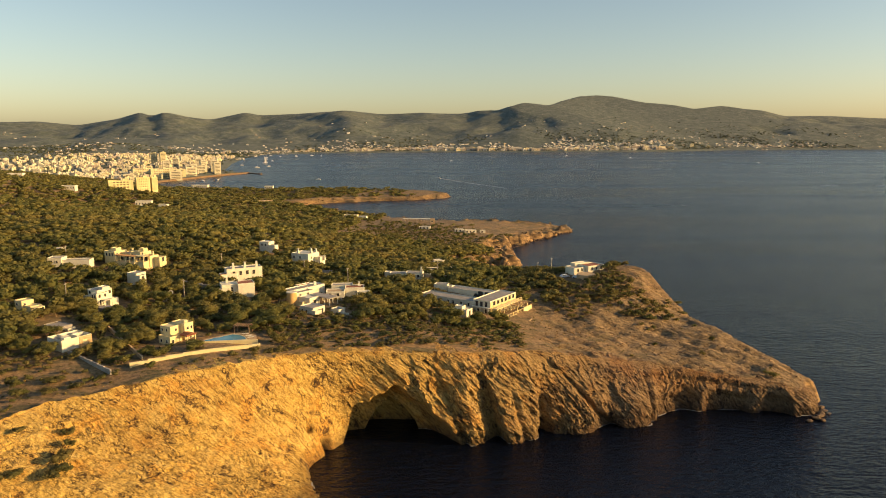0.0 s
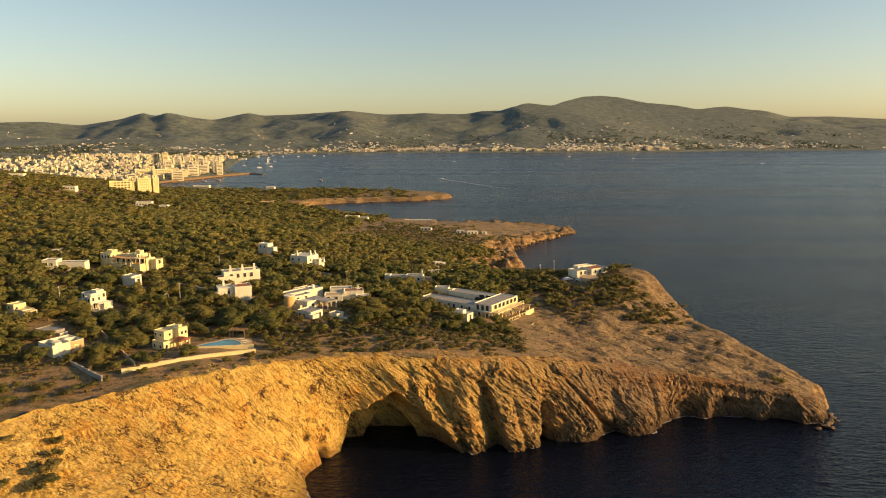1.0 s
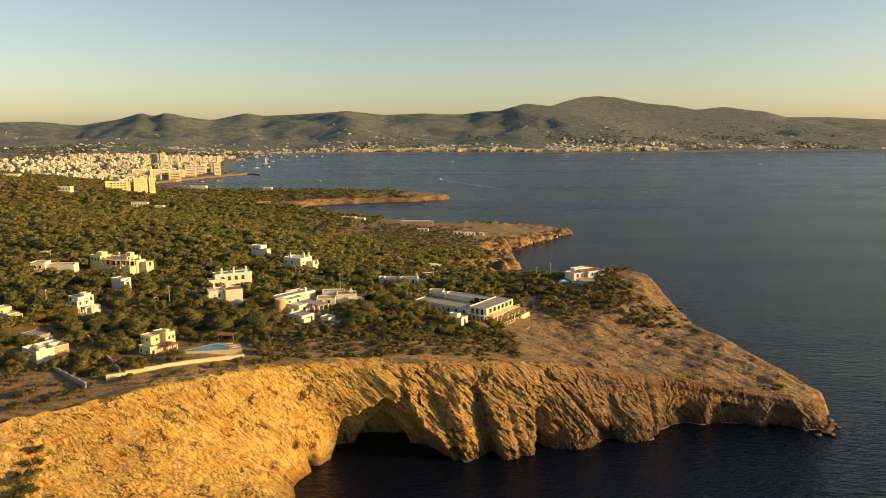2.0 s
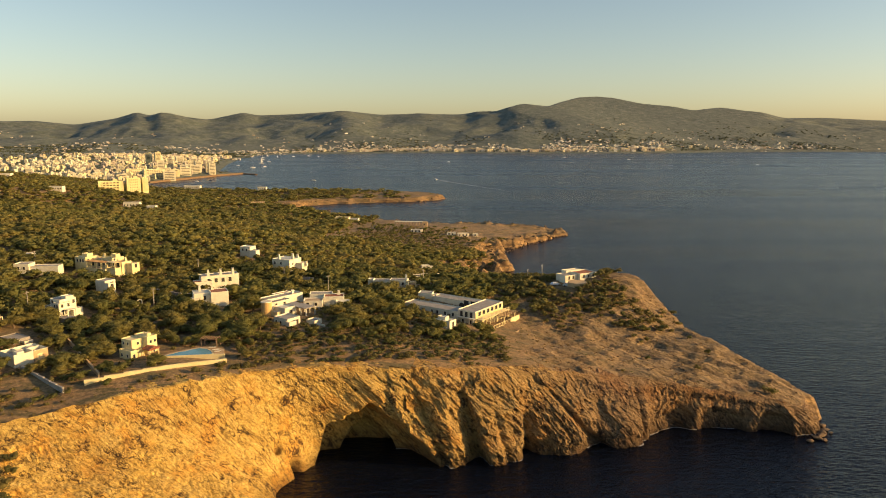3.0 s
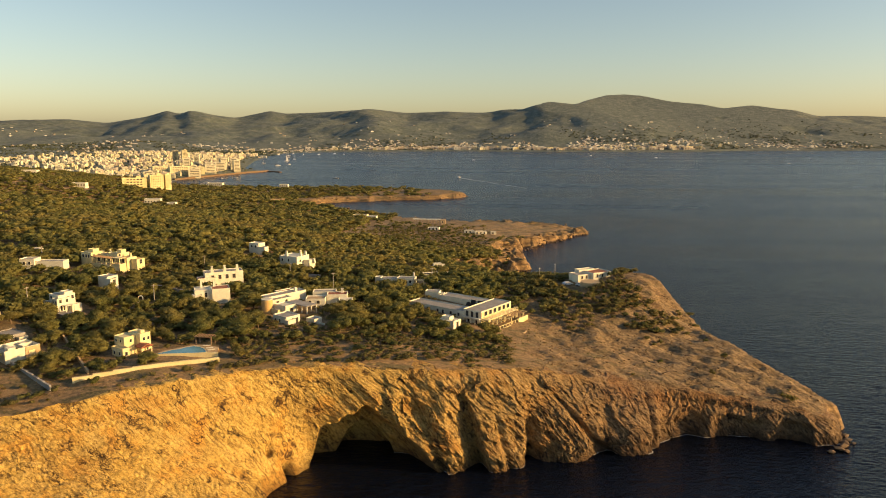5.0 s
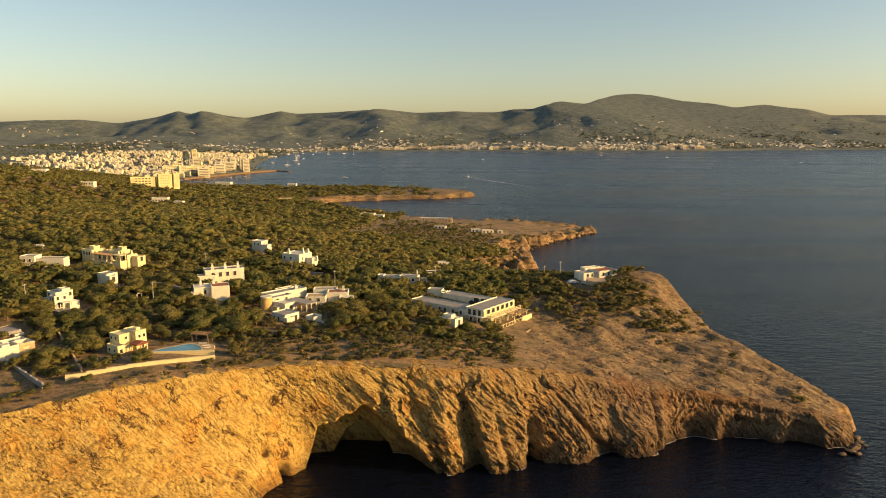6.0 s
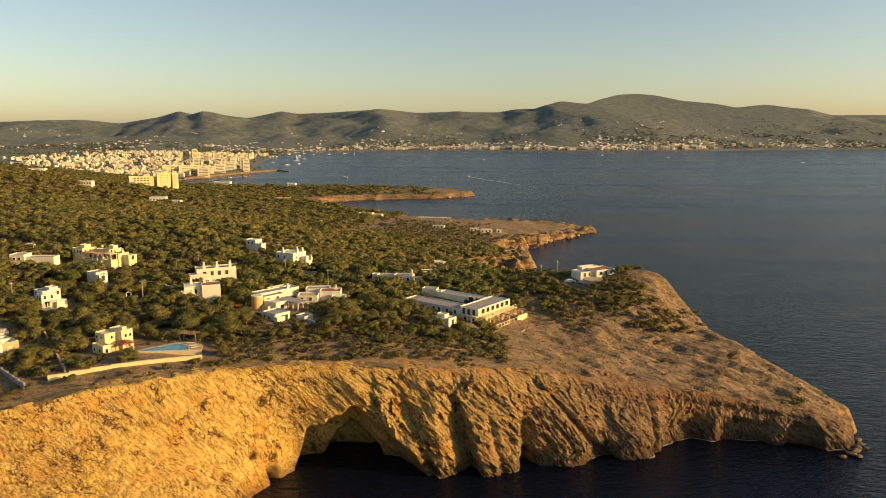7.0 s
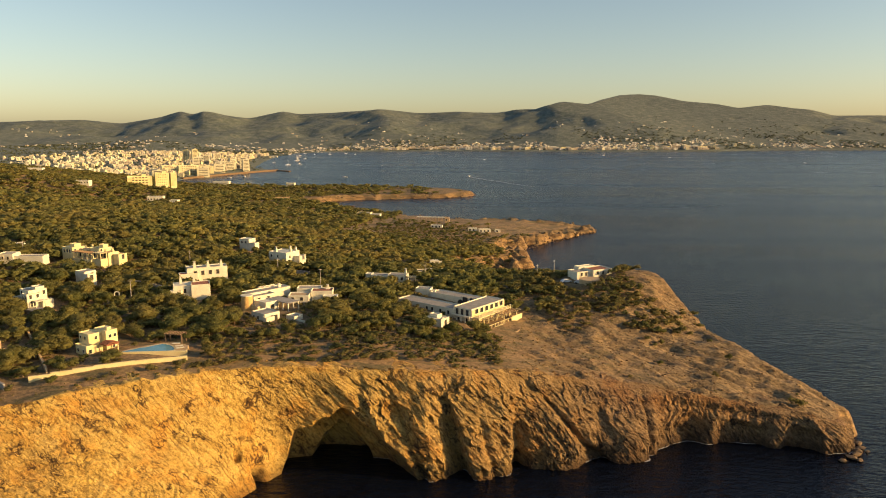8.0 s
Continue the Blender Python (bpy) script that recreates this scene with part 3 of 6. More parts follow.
    inner = ease(0, 1.0, lip - Z) * np.clip(0.95 * (edge - X), 0.3, 9.5)
    out = out * (1 - here * ease(0, 1.5, lip - Z) * 0.6) - here * (inner + 7.0 * ease(0, 1.2, hole - Z))
    out = out - 5.5 * np.exp(-((U - 90.8 - 0.12 * Z) / 1.1) ** 2) * (1 - ease(4.0, 6.5, Z))
    out = out - 2.4 * np.exp(-((X + 36.6 + 0.3 * (Z - 8.4)) / 0.55) ** 2 - ((Z - 8.4) / 1.0) ** 2)
    out = out + 0.9 * np.exp(-((X - 1) / 6) ** 2) * steep * (1 - ease(16, 24, Z)) * ease(3, 8, Z)
    fade = 1 - ease(0.9, 1.0, V) * 0.75
    up = left * 0.9
    X, Y, Z = X + OX * out * fade * (1 - 0.3 * left), Y + OY * out * fade * (1 - 0.3 * left), Z + up * out * fade
    # the rim rolls back into the soil, from which ribs of rock still stand out
    for d, h in ((0.5, 0.22), (1.2, 0.22), (2.2, 0.05), (3.6, -0.12), (5.2, -0.22), (7.2, -0.32), (9.6, -0.45), (12.5, -0.8)):
        ex, ey = rx - ox * d, ry - oy * d
        soil = rz + (height(ex, ey) - rz) * ease(0.3, 3.0, d)
        rib = fractal(np.stack([(ex * 0.66 + ey * 0.75) / 2.2, (ex * 0.75 - ey * 0.66) / 6.5, 0 * ex], -1), 3, 71)
        X, Y, Z = np.vstack([X, ex]), np.vstack([Y, ey]), np.vstack([Z, soil + h + 0.42 * rib])
    places = np.stack([X, Y, Z], -1).reshape(-1, 3)
    row = int(np.argmin(np.abs(v - 0.004)))
    wx, wy = X[row], Y[row]
    wide = 0.05 + 0.40 * grain(np.stack([u / 3.0, 0 * u, 0 * u], -1), 77)
    edge = np.concatenate([np.stack([wx - 0.6 * ox, wy - 0.6 * oy, 0 * wx + 0.04], -1), np.stack([wx + wide * ox, wy + wide * oy, 0 * wx + 0.04], -1)])
    strips = grid(len(u), 2)
    strips = strips[grain(np.stack([u[:-1] / 5.0, 0 * u[:-1], 0 * u[:-1]], -1), 78) > 0.66]
    foam = put("foam", edge, strips, FOAM)
    tagged(foam, "thin pale foam where the sea meets the cliff", "foam", kind="structure")
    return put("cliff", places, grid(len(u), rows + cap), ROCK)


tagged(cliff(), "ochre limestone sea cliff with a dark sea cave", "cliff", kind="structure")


# ---- houses ----
def box(bm, x, y, z, w, d, h):
    """A box that stands at z, centred on x and y. Returns its faces."""
    made = bmesh.ops.create_cube(bm, size=1, matrix=Matrix.Translation((x, y, z + h / 2)) @ Matrix.Diagonal((w, d, h, 1)))
    return list({f for v in made["verts"] for f in v.link_faces})


def solid(name, size, mat, parent, label="", bevel=0.0):
    """A box part: x, y, z, width, depth, height."""
    bm = bmesh.new()
    box(bm, *size)
    if bevel:
        bmesh.ops.bevel(bm, geom=bm.edges[:], offset=bevel, segments=1, affect="EDGES")
    return part(name, bm, mat, parent, label)


def walls(x, y, z, w, d, h, mat, parent, roof, deep=0.42, sink=3.0):
    """One storey block with a parapet round a flat roof."""
    bm = bmesh.new()
    faces = box(bm, x, y, z - sink, w, d, h + sink)
    top = max(faces, key=lambda f: f.calc_center_median().z)
    bmesh.ops.inset_region(bm, faces=[top], thickness=0.28, use_even_offset=True)
    bmesh.ops.translate(bm, verts=top.verts, vec=(0, 0, -deep))
    edges = [e for e in bm.edges if all(v.co.z > z + h - 0.01 for v in e.verts)] + [e for e in bm.edges if abs(e.verts[0].co.z - e.verts[1].co.z) > 1]
    bmesh.ops.bevel(bm, geom=edges, offset=0.06, segments=1, affect="EDGES")
    body = part("wall", bm, mat, parent)
    if roof:
        solid("roof", (x, y, z + h - deep + 0.005, w - 0.62, d - 0.62, 0.07), roof, body, "pale flat roof")
    return body


def opening(body, x, y, z, w, h, face, shut=GLASS, frame_mat=WHITE, kind="window"):
    """A window or door on a block: a proud surround with a sunken pane. face: the axis and way of the wall's normal."""
    axis, way = face[0], (1 if face[1] == "+" else -1)
    bm = bmesh.new()
    t = 0.10
    for a, b, ww, hh in ((-w / 2 - t / 2, 0, t, h + 2 * t), (w / 2 + t / 2, 0, t, h + 2 * t), (0, -h / 2 - t / 2, w, t), (0, h / 2 + t / 2, w, t)):
        if axis == "y":
            box(bm, x + a, y + way * 0.04, z + b - hh / 2, ww, 0.14, hh)
        else:
            box(bm, x + way * 0.04, y + a, z + b - hh / 2, 0.14, ww, hh)
    o = part(kind, bm, frame_mat, body)
    size = (x, y + way * 0.012, z - h / 2, w, 0.06, h) if axis == "y" else (x + way * 0.012, y, z - h / 2, 0.06, w, h)
    solid("pane" if kind == "window" else "door_leaf", size, shut, o, "dark glass" if shut is GLASS else "")
    return o


def chimney(x, y, z, h, parent, mat=WHITE):
    bm = bmesh.new()
    for f in box(bm, x, y, z, 1.15, 1.0, h):
        if f.calc_center_median().z > z + h - 0.01:
            bmesh.ops.scale(bm, vec=(0.55, 0.6, 1), space=Matrix.Translation((-x, -y, 0)), verts=f.verts)
    box(bm, x, y, z + h + 0.24, 0.85, 0.8, 0.14)
    for a in (-0.22, 0.22):
        for b in (-0.2, 0.2):
            box(bm, x + a, y + b, z + h, 0.16, 0.14, 0.25)
    return part("chimney", bm, mat, parent)


def pergola(x, y, z, w, d, h, parent, post=WHITE, roof=WOOD, slab=False):
    for a in np.linspace(-w / 2 + 0.2, w / 2 - 0.2, max(2, int(w / 2.6) + 1)):
        for b in (-d / 2 + 0.2, d / 2 - 0.2):
            solid("post", (x + a, y + b, z - 1, 0.28, 0.28, h + 1), post, parent)
    if slab:
        solid("porch_roof", (x, y, z + h, w, d, 0.22), roof, parent)
    else:
        for b in (-d / 2 + 0.2, d / 2 - 0.2):
            solid("beam", (x, y + b, z + h, w, 0.2, 0.22), roof, parent)
        for a in np.arange(-w / 2 + 0.1, w / 2, 0.75):
            solid("rafter", (x + a, y, z + h + 0.22, 0.12, d + 0.5, 0.14), roof, parent)


def tiled(x, y, z, w, d, rise, parent):
    """A low pitched roof of clay tiles laid in courses."""
    n = 7
    for k in range(n):
        for way in (-1, 1):
            a = (k + 0.5) / n
            solid("tile_course", (x, y + way * d / 2 * (1 - a), z + rise * a - 0.05, w, d / 2 / n * 1.15, 0.16 + rise / n), TILE, parent, "red clay tiles")


TAKEN = []  # x, y, radius: kept free of plants
CLEAR = []  # x, y, radius: kept free of trees, open to scrub


def house(name, label, x, y, z, turn, blocks, group="houses on the headland", front=0.35, size=1.0):
    """An empty at the base with its blocks: x, y, width, depth, base, height, wall, roof."""
    root = new(name)
    root.matrix_world = pose(x, y, z, 0, 0, turn) @ Matrix.Scale(size, 4)
    tagged(root, label, "house", group)
    made = []
    for bx, by, w, d, b, h, mat, roof, *deep in blocks:
        made.append(walls(bx, by, b, w, d, h, mat, root, roof, *deep))
        p = root.matrix_world @ Vector((bx, by, 0))
        r = 0.5 * math.hypot(w, d)
        for t in np.linspace(-0.5, 0.5, 1 + int(max(w, d) / 4)):
            c = root.matrix_world @ Vector((bx + t * max(0, w - d), by + t * max(0, d - w), 0))
            TAKEN.append((c.x, c.y, 0.58 * min(w, d) + 1.9))
        TAKEN.append((p.x, p.y - front * (0.55 * r + 1.6), 0.36 * r + 0.4))
        if front > 0.2:
            CLEAR.append((p.x + 0.1 * r, p.y - 0.5 * r - 2.0, 0.34 * r + 1.4))
        CLEAR.append((p.x + 0.6 * r + 3.2, p.y - 0.6, 0.36 * r + 1.8))
    return root, made


def windows(body, face, at, places, z, w=1.0, h=1.2, shut=GLASS, kind="window"):
    """A row of windows at the places along one face; at: where that face lies."""
    for s in places:
        opening(body, *((s, at) if face[0] == "y" else (at, s)), z, w, h, face, shut, kind=kind)


# single storey villa with an open roof terrace and a sandstone court
root, b = house("villa", "white flat-roofed villa with a sandstone end wall and court", -106.6, 193.2, 28.0, -33,
                [(0, 0, 8.6, 10.2, 0, 3.9, WHITE, GREY, 1.2), (5.7, 3.4, 2.8, 5.6, 0, 1.3, SAND, SAND, 0.5)], size=0.86)
windows(b[0], "y-", -5.1, (-2.6, 0.6), 1.7, 0.9, 1.1)
solid("end_wall", (4.37, 2.9, 0.02, 0.16, 4.3, 3.7), SAND, b[0], "sandstone end wall")
opening(b[0], 4.46, 2.6, 1.5, 1.8, 2.2, "x+", CREAM, SAND, "door")
for px, py, w, d, h in ((-0.4, 1.2, 0.3, 7.6, 1.1), (-2.4, -1.6, 3.6, 0.3, 1.1), (1.8, 0.6, 4.2, 0.3, 1.3), (2.4, -2.6, 2.0, 2.2, 1.5), (-2.4, 3.0, 1.8, 1.8, 0.9)):
    solid("roof_wall", (px, py, 2.72, w, d, h), WHITE, root)
# tall cream villa beside the pool
root, b = house("villa", "cream two-storey villa with a red-tiled porch beside a pool", -79.6, 199.2, 27.4, -30,
                [(-0.2, -0.6, 5.2, 4.2, 0, 6.4, CREAM, CREAM), (1.4, 3.4, 6.4, 3.8, 0, 6.9, CREAM, CREAM), (1.9, -3.8, 5.8, 2.3, 0, 3.7, CREAM, CREAM, 0.7),
                 (6.4, 1.2, 4.2, 5.2, 0, 0.9, CREAM, SAND), (3.3, -1.0, 1.8, 3.0, 0, 3.2, CREAM, CREAM)], size=0.84)
windows(b[0], "y-", -2.7, (-1.7, 0.6), 5.0, 0.7, 0.9)
windows(b[0], "x+", 2.4, (-0.4,), 4.9, 0.7, 0.9)
windows(b[1], "x+", 4.6, (2.8, 4.4), 5.0, 0.8, 1.0)
windows(b[1], "x+", 4.6, (3.6,), 2.2, 1.3, 2.0, DARK, "door")
windows(b[2], "x+", 4.8, (-3.8,), 1.8, 0.9, 1.2)
windows(b[2], "y-", -4.95, (0.4, 3.2), 1.9, 0.8, 1.0)
solid("roof_hatch", (2.2, 3.6, 6.4, 1.6, 1.4, 1.0), CREAM, root)
pergola(6.4, 1.4, 0.9, 3.4, 3.8, 2.2, root, CREAM, TILE, True)
tiled(6.4, 1.4, 3.3, 3.6, 4.2, 0.6, root)
for dx in (-1.4, 0, 1.4):
    solid("terrace_post", (8.4, 1.2 + dx, 0.9, 0.2, 0.2, 0.7), CREAM, root)
# white cubic house with terraces
root, b = house("villa", "white cubic two-storey house with terraces among pines", -116.0, 231.0, 31.4, -31,
                [(-0.6, 0.6, 6.4, 6.6, 0, 6.1, WHITE, GREY), (2.6, -1.6, 3.6, 5.2, 0, 5.2, WHITE, GREY), (-3.2, -2.6, 3.6, 4.0, 0, 3.4, WHITE, GREY),
                 (4.9, 2.4, 2.2, 4.0, 0, 2.4, WHITE, GREY), (-0.6, -4.4, 4.0, 2.4, 0, 2.6, WHITE, GREY, 0.8), (0.6, 1.6, 3.4, 3.2, 5.9, 1.1, WHITE, WHITE)], size=0.82, front=0.1)
pergola(6.0, -0.8, 0, 2.6, 3.6, 2.4, root, WHITE, WHITE, True)
solid("terrace", (8.6, -3.2, -2.0, 8.0, 4.6, 2.2), GREY, root, "grey paved terrace")
for k in range(4):
    solid("terrace_step", (-6.2 - 0.9 * k, -6.0 - 1.6 * k, -3.2 - 0.5 * k, 5.0, 1.9, 3.0), GREY, root, "pale stepped retaining wall")
windows(b[4], "y-", -5.6, (-1.4, 0.4), 1.4, 0.8, 1.2, DARK)
windows(b[0], "x+", 2.6, (2.8,), 4.6, 1.0, 1.4, DARK)
windows(b[1], "x+", 4.4, (-2.9, -0.4), 4.0, 0.9, 1.3, DARK)
windows(b[1], "x+", 4.4, (-2.2,), 1.4, 1.6, 2.0, DARK, "door")
windows(b[1], "y-", -4.2, (1.8, 3.4), 3.9, 0.8, 1.2, DARK)
windows(b[0], "y-", -2.7, (-2.2,), 4.8, 1.2, 1.2, DARK)
windows(b[2], "y-", -4.6, (-3.8, -2.4), 1.9, 0.8, 1.2, DARK)
# small white house
root, b = house("villa", "small white house half hidden by pines", -116.0, 260.0, 33.4, -25,
                [(0, 0, 5.0, 4.4, 0, 3.0, WHITE, GREY), (3.4, -1.2, 2.6, 3.0, 0, 2.4, WHITE, GREY)])
windows(b[0], "x+", 2.5, (0.6,), 1.7, 1.0, 1.2, DARK)
windows(b[1], "x+", 4.7, (-1.2,), 1.1, 1.2, 1.8, DARK, "door")
# long low house
root, b = house("villa", "long low white house with a yellowed wall", -150.5, 279.0, 35.4, 4,
                [(-5.4, 0, 5.6, 5.2, 0, 3.6, WHITE, GREY), (2.6, 0.4, 10.6, 4.4, 0, 2.6, WHITE, GREY)])
windows(b[0], "y-", -2.6, (-6.4, -4.4), 1.9, 0.8, 1.1, DARK)
# far left houses
root, b = house("villa", "low white house in the pine wood", -174.0, 307.0, 35.0, 6,
                [(0, 0, 9.5, 5.0, 0, 3.0, WHITE, GREY), (8, 2.5, 9.0, 4.0, 0, 2.6, WHITE, GREY)])
windows(b[0], "y-", -2.5, (-2.5, 0, 2.5), 1.7, 0.9, 1.1, DARK)
root, b = house("villa", "cream villa with a raised corner tower", -134.0, 220.0, 31.2, -28,
                [(-1.8, 0, 4.2, 4.6, 0, 4.6, CREAM, CREAM), (2.4, 0.4, 4.4, 4.4, 0, 3.0, CREAM, CREAM)], size=0.88)
windows(b[0], "y-", -2.3, (-2.4,), 3.2, 0.9, 1.0, DARK)
windows(b[0], "x+", 0.3, (-1.2,), 3.0, 0.8, 1.2, DARK)
pergola(5.6, 0.2, 0, 2.6, 4.0, 2.4, root, CREAM, CREAM, True)
# large yellow villa
root, b = house("villa", "large yellow villa with arcades and stepped flat roofs", -131.0, 287.0, 35.0, -24,
                [(-7.4, 0.0, 6.4, 6.6, 0, 5.2, CREAM, WHITE, 0.6), (-1.6, 2.4, 6.0, 5.0, 0, 4.3, CREAM, SAND), (4.0, 3.6, 6.0, 6.0, 0, 5.0, CREAM, CREAM, 0.8), (9.6, 3.0, 5.6, 5.0, 0, 3.7, CREAM, SAND),
                 (13.6, 4.6, 4.4, 4.0, 0, 3.0, CREAM, CREAM), (2.0, -2.4, 12.0, 3.4, 0, 1.2, CREAM, SAND), (9.6, -1.2, 5.0, 3.2, 0, 1.6, CREAM, SAND), (-7.8, 0.8, 3.0, 3.0, 5.0, 1.2, CREAM, CREAM),
                 (4.6, 4.6, 2.6, 2.4, 4.6, 1.6, CREAM, CREAM)], size=0.94)
windows(b[0], "x+", -4.2, (-2.0, 0.4), 3.6, 0.9, 1.4, DARK)
windows(b[0], "y-", -3.3, (-9.0, -7.2, -5.6), 3.6, 0.9, 1.3, DARK)
windows(b[1], "y-", -0.1, (-3.6, -1.8, 0.0), 2.2, 1.2, 2.2, DARK, "door")
windows(b[2], "y-", 0.6, (2.2, 4.0, 5.8), 2.6, 1.2, 2.2, DARK, "door")
windows(b[2], "x+", 7.0, (1.6,), 4.2, 0.9, 1.0, DARK)
windows(b[3], "y-", 0.5, (8.2, 10.4), 2.3, 1.4, 1.8, DARK, "door")
windows(b[4], "x+", 15.8, (4.6,), 1.8, 1.2, 1.8, DARK, "door")
pergola(2.0, -2.2, 1.2, 11.6, 3.0, 2.3, root, CREAM, WOOD)
pergola(9.6, -1.2, 1.6, 4.8, 3.0, 2.1, root, CREAM, CREAM, True)
chimney(-1.0, 3.6, 3.9, 1.6, b[1], CREAM)
chimney(10.4, 4.2, 3.3, 1.4, b[3], CREAM)
# white terrace house with three chimneys
root, b = house("villa", "white terraced house with three tall chimneys", -81.5, 277.0, 30.6, 28,
                [(1.0, 0, 14.0, 5.6, 0, 4.4, WHITE, GREY), (-5.5, -2.6, 6.5, 4.0, 0, 2.8, WHITE, TILE)])
for s in (-4.2, 0.4, 5.0):
    chimney(s + 1, -1.6, 3.9, 2.2, b[0])
windows(b[0], "y-", -2.8, (-3.2, -0.6, 2.0, 4.6), 2.4, 1.1, 1.6, DARK)
windows(b[0], "x+", 8.0, (0,), 2.4, 1.2, 1.8, DARK, "door")
root, b = house("villa", "white house with a red roof terrace and a chimney", -75.2, 252.5, 30.2, 24,
                [(2.6, -0.6, 7.0, 7.0, 0, 4.6, WHITE, TILE, 0.3), (-4.2, 1.6, 6.6, 7.6, 0, 4.2, WHITE, WHITE), (-6.6, -2.6, 4.0, 3.4, 0, 2.6, WHITE, WHITE)], size=0.84, front=0.1)
chimney(0.4, 2.0, 4.2, 2.4, b[0])
chimney(-4.6, 3.6, 3.8, 2.6, b[0])
windows(b[0], "x-", -0.9, (-2.6,), 2.6, 0.9, 1.2, DARK)
windows(b[1], "x-", -7.5, (0.0, 3.0), 2.2, 0.9, 1.2, DARK)
windows(b[1], "y-", -2.2, (-3.2,), 2.0, 0.9, 1.8, DARK, "door")
windows(b[2], "x-", -8.6, (-2.6,), 1.4, 0.8, 1.0, DARK)
# a garden arch on the lane and a grey-roofed house by the road
arch = new("garden_arch")
arch.matrix_world = pose(-97.8, 245.7, 30.6, 0, 0, 20) @ Matrix.Scale(0.62, 4)
tagged(arch, "small white arched garden gate on the lane", "gate")
for a in (-1.1, 1.1):
    solid("post", (a, 0, -1.5, 0.5, 0.5, 3.3), WHITE, arch)
bm = bmesh.new()
for k in range(8):
    mid = math.pi * (k + 0.5) / 8
    bmesh.ops.create_cube(bm, size=1, matrix=Matrix.Translation((1.1 * math.cos(mid), 0, 1.8 + 0.9 * math.sin(mid))) @ Matrix.Rotation(math.pi / 2 - mid, 4, "Y") @ Matrix.Diagonal((0.62, 0.5, 0.5, 1)))
part("arch", bm, WHITE, arch)
TAKEN.append((-97.6, 244.5, 2.8))
CLEAR += [(-96.8, 240.5, 4.0), (-93.5, 245, 3.5)]
root, b = house("villa", "low house with a pale grey flat roof beside the lane", -118.0, 208.0, 28.4, -30, [(0, 0, 9.0, 6.0, 0, 2.6, GREY, GREY), (5.2, 1.2, 3.0, 3.2, 0, 1.8, WHITE, GREY)], size=0.8, front=0.1)
windows(b[0], "x+", 4.5, (-1.6,), 1.5, 1.0, 1.2, DARK)
# round tower and the long roofs round it
tower = new("round_tower")
tower.matrix_world = pose(-53.2, 240.4, 27.4)
tagged(tower, "round orange-plastered mill tower with a flat top", "tower", "houses on the headland")
bm = bmesh.new()
bmesh.ops.create_cone(bm, segments=28, radius1=2.0, radius2=1.75, depth=8.4, cap_ends=True, matrix=Matrix.Translation((0, 0, 1.2)))
part("wall", bm, ORANGE, tower)
bm = bmesh.new()
bmesh.ops.create_cone(bm, segments=28, radius1=1.87, radius2=1.87, depth=0.25, cap_ends=True, matrix=Matrix.Translation((0, 0, 5.5)))
part("coping", bm, WHITE, tower, "white coping")
TAKEN += [(-53.2, 240.4, 3.2), (-53.2, 236, 3.0)]
CLEAR += [(-43, 221.8, 6.0), (-47, 224.5, 4.5), (-38, 224, 5), (-52.5, 231, 5), (-72, 244, 4.5), (-66, 249, 4), (-86, 336, 5.5), (-51.5, 233.5, 4.5), (-37, 238, 5.5), (-34, 244, 5.5), (-37.5, 229, 5)]
root, b = house("villa", "long white low house with stepped flat roofs", -52.0, 256.5, 28.2, 50,
                [(0, 0, 16.0, 4.6, 0, 3.3, WHITE, GREY), (-4.5, -4.0, 8.0, 3.6, 0, 2.9, WHITE, GREY), (3.5, 3.8, 7.0, 3.4, 0, 3.0, WHITE, TILE)])
windows(b[1], "y-", -5.8, (-6.5, -3), 1.6, 0.9, 1.2, DARK)
chimney(5, 0, 2.9, 1.0, b[0])
root, b = house("villa", "white courtyard house with a cream wall", -47.5, 241.5, 27.4, -34,
                [(0, 0, 5.4, 4.6, 0, 3.8, WHITE, WHITE), (-0.8, -2.8, 3.4, 2.4, 0, 2.6, CREAM, WHITE)])
windows(b[0], "x+", 2.7, (0.2,), 1.8, 1.2, 1.9, DARK, "door")
porch = new("porch")
porch.matrix_world = pose(-42.6, 243.4, 27.8, 0, 0, -36)
tagged(porch, "open porch with a grey slab roof on white posts", "porch", "houses on the headland")
pergola(0, 0, 0, 10.4, 4.4, 3.0, porch, WHITE, GREY, True)
TAKEN += [(-42.6, 243.4, 5.5), (-41, 239, 4)]
root, b = house("villa", "small white house with an arched terrace", -43.8, 229.2, 27.3, -36,
                [(-0.6, 0.4, 6.4, 5.4, 0, 3.5, WHITE, GREY), (3.2, -1.4, 1.8, 3.0, 0, 2.8, WHITE, WHITE)])
windows(b[0], "y-", -2.3, (-2.6, -0.6), 1.9, 0.8, 1.0, DARK)
windows(b[0], "x+", 2.6, (1.4,), 1.6, 1.6, 2.0, DARK, "door")
bm = bmesh.new()
for k in range(16):
    a0, a1 = math.pi * (0.95 + k / 16), math.pi * (0.95 + (k + 1) / 16)
    mid, r = (a0 + a1) / 2, 5.0
    made = bmesh.ops.create_cube(bm, size=1, matrix=Matrix.Translation((3 + r * math.cos(mid), -1.5 + 0.7 * r * math.sin(mid), -0.6)) @ Matrix.Rotation(math.atan2(0.7 * math.cos(mid), -math.sin(mid)), 4, "Z") @ Matrix.Diagonal((1.02, 0.3, 2.4, 1)))
part("terrace_wall", bm, SAND, root, "low curved terrace wall")
root, b = house("outbuilding", "grey outbuilding with a sloping white garden wall", -35.6, 230.8, 27.2, -34,
                [(0, 0, 3.6, 3.4, 0, 2.4, WHITE, GREY), (3.6, -1.2, 4.2, 0.5, 0, 1.6, WHITE, None)])
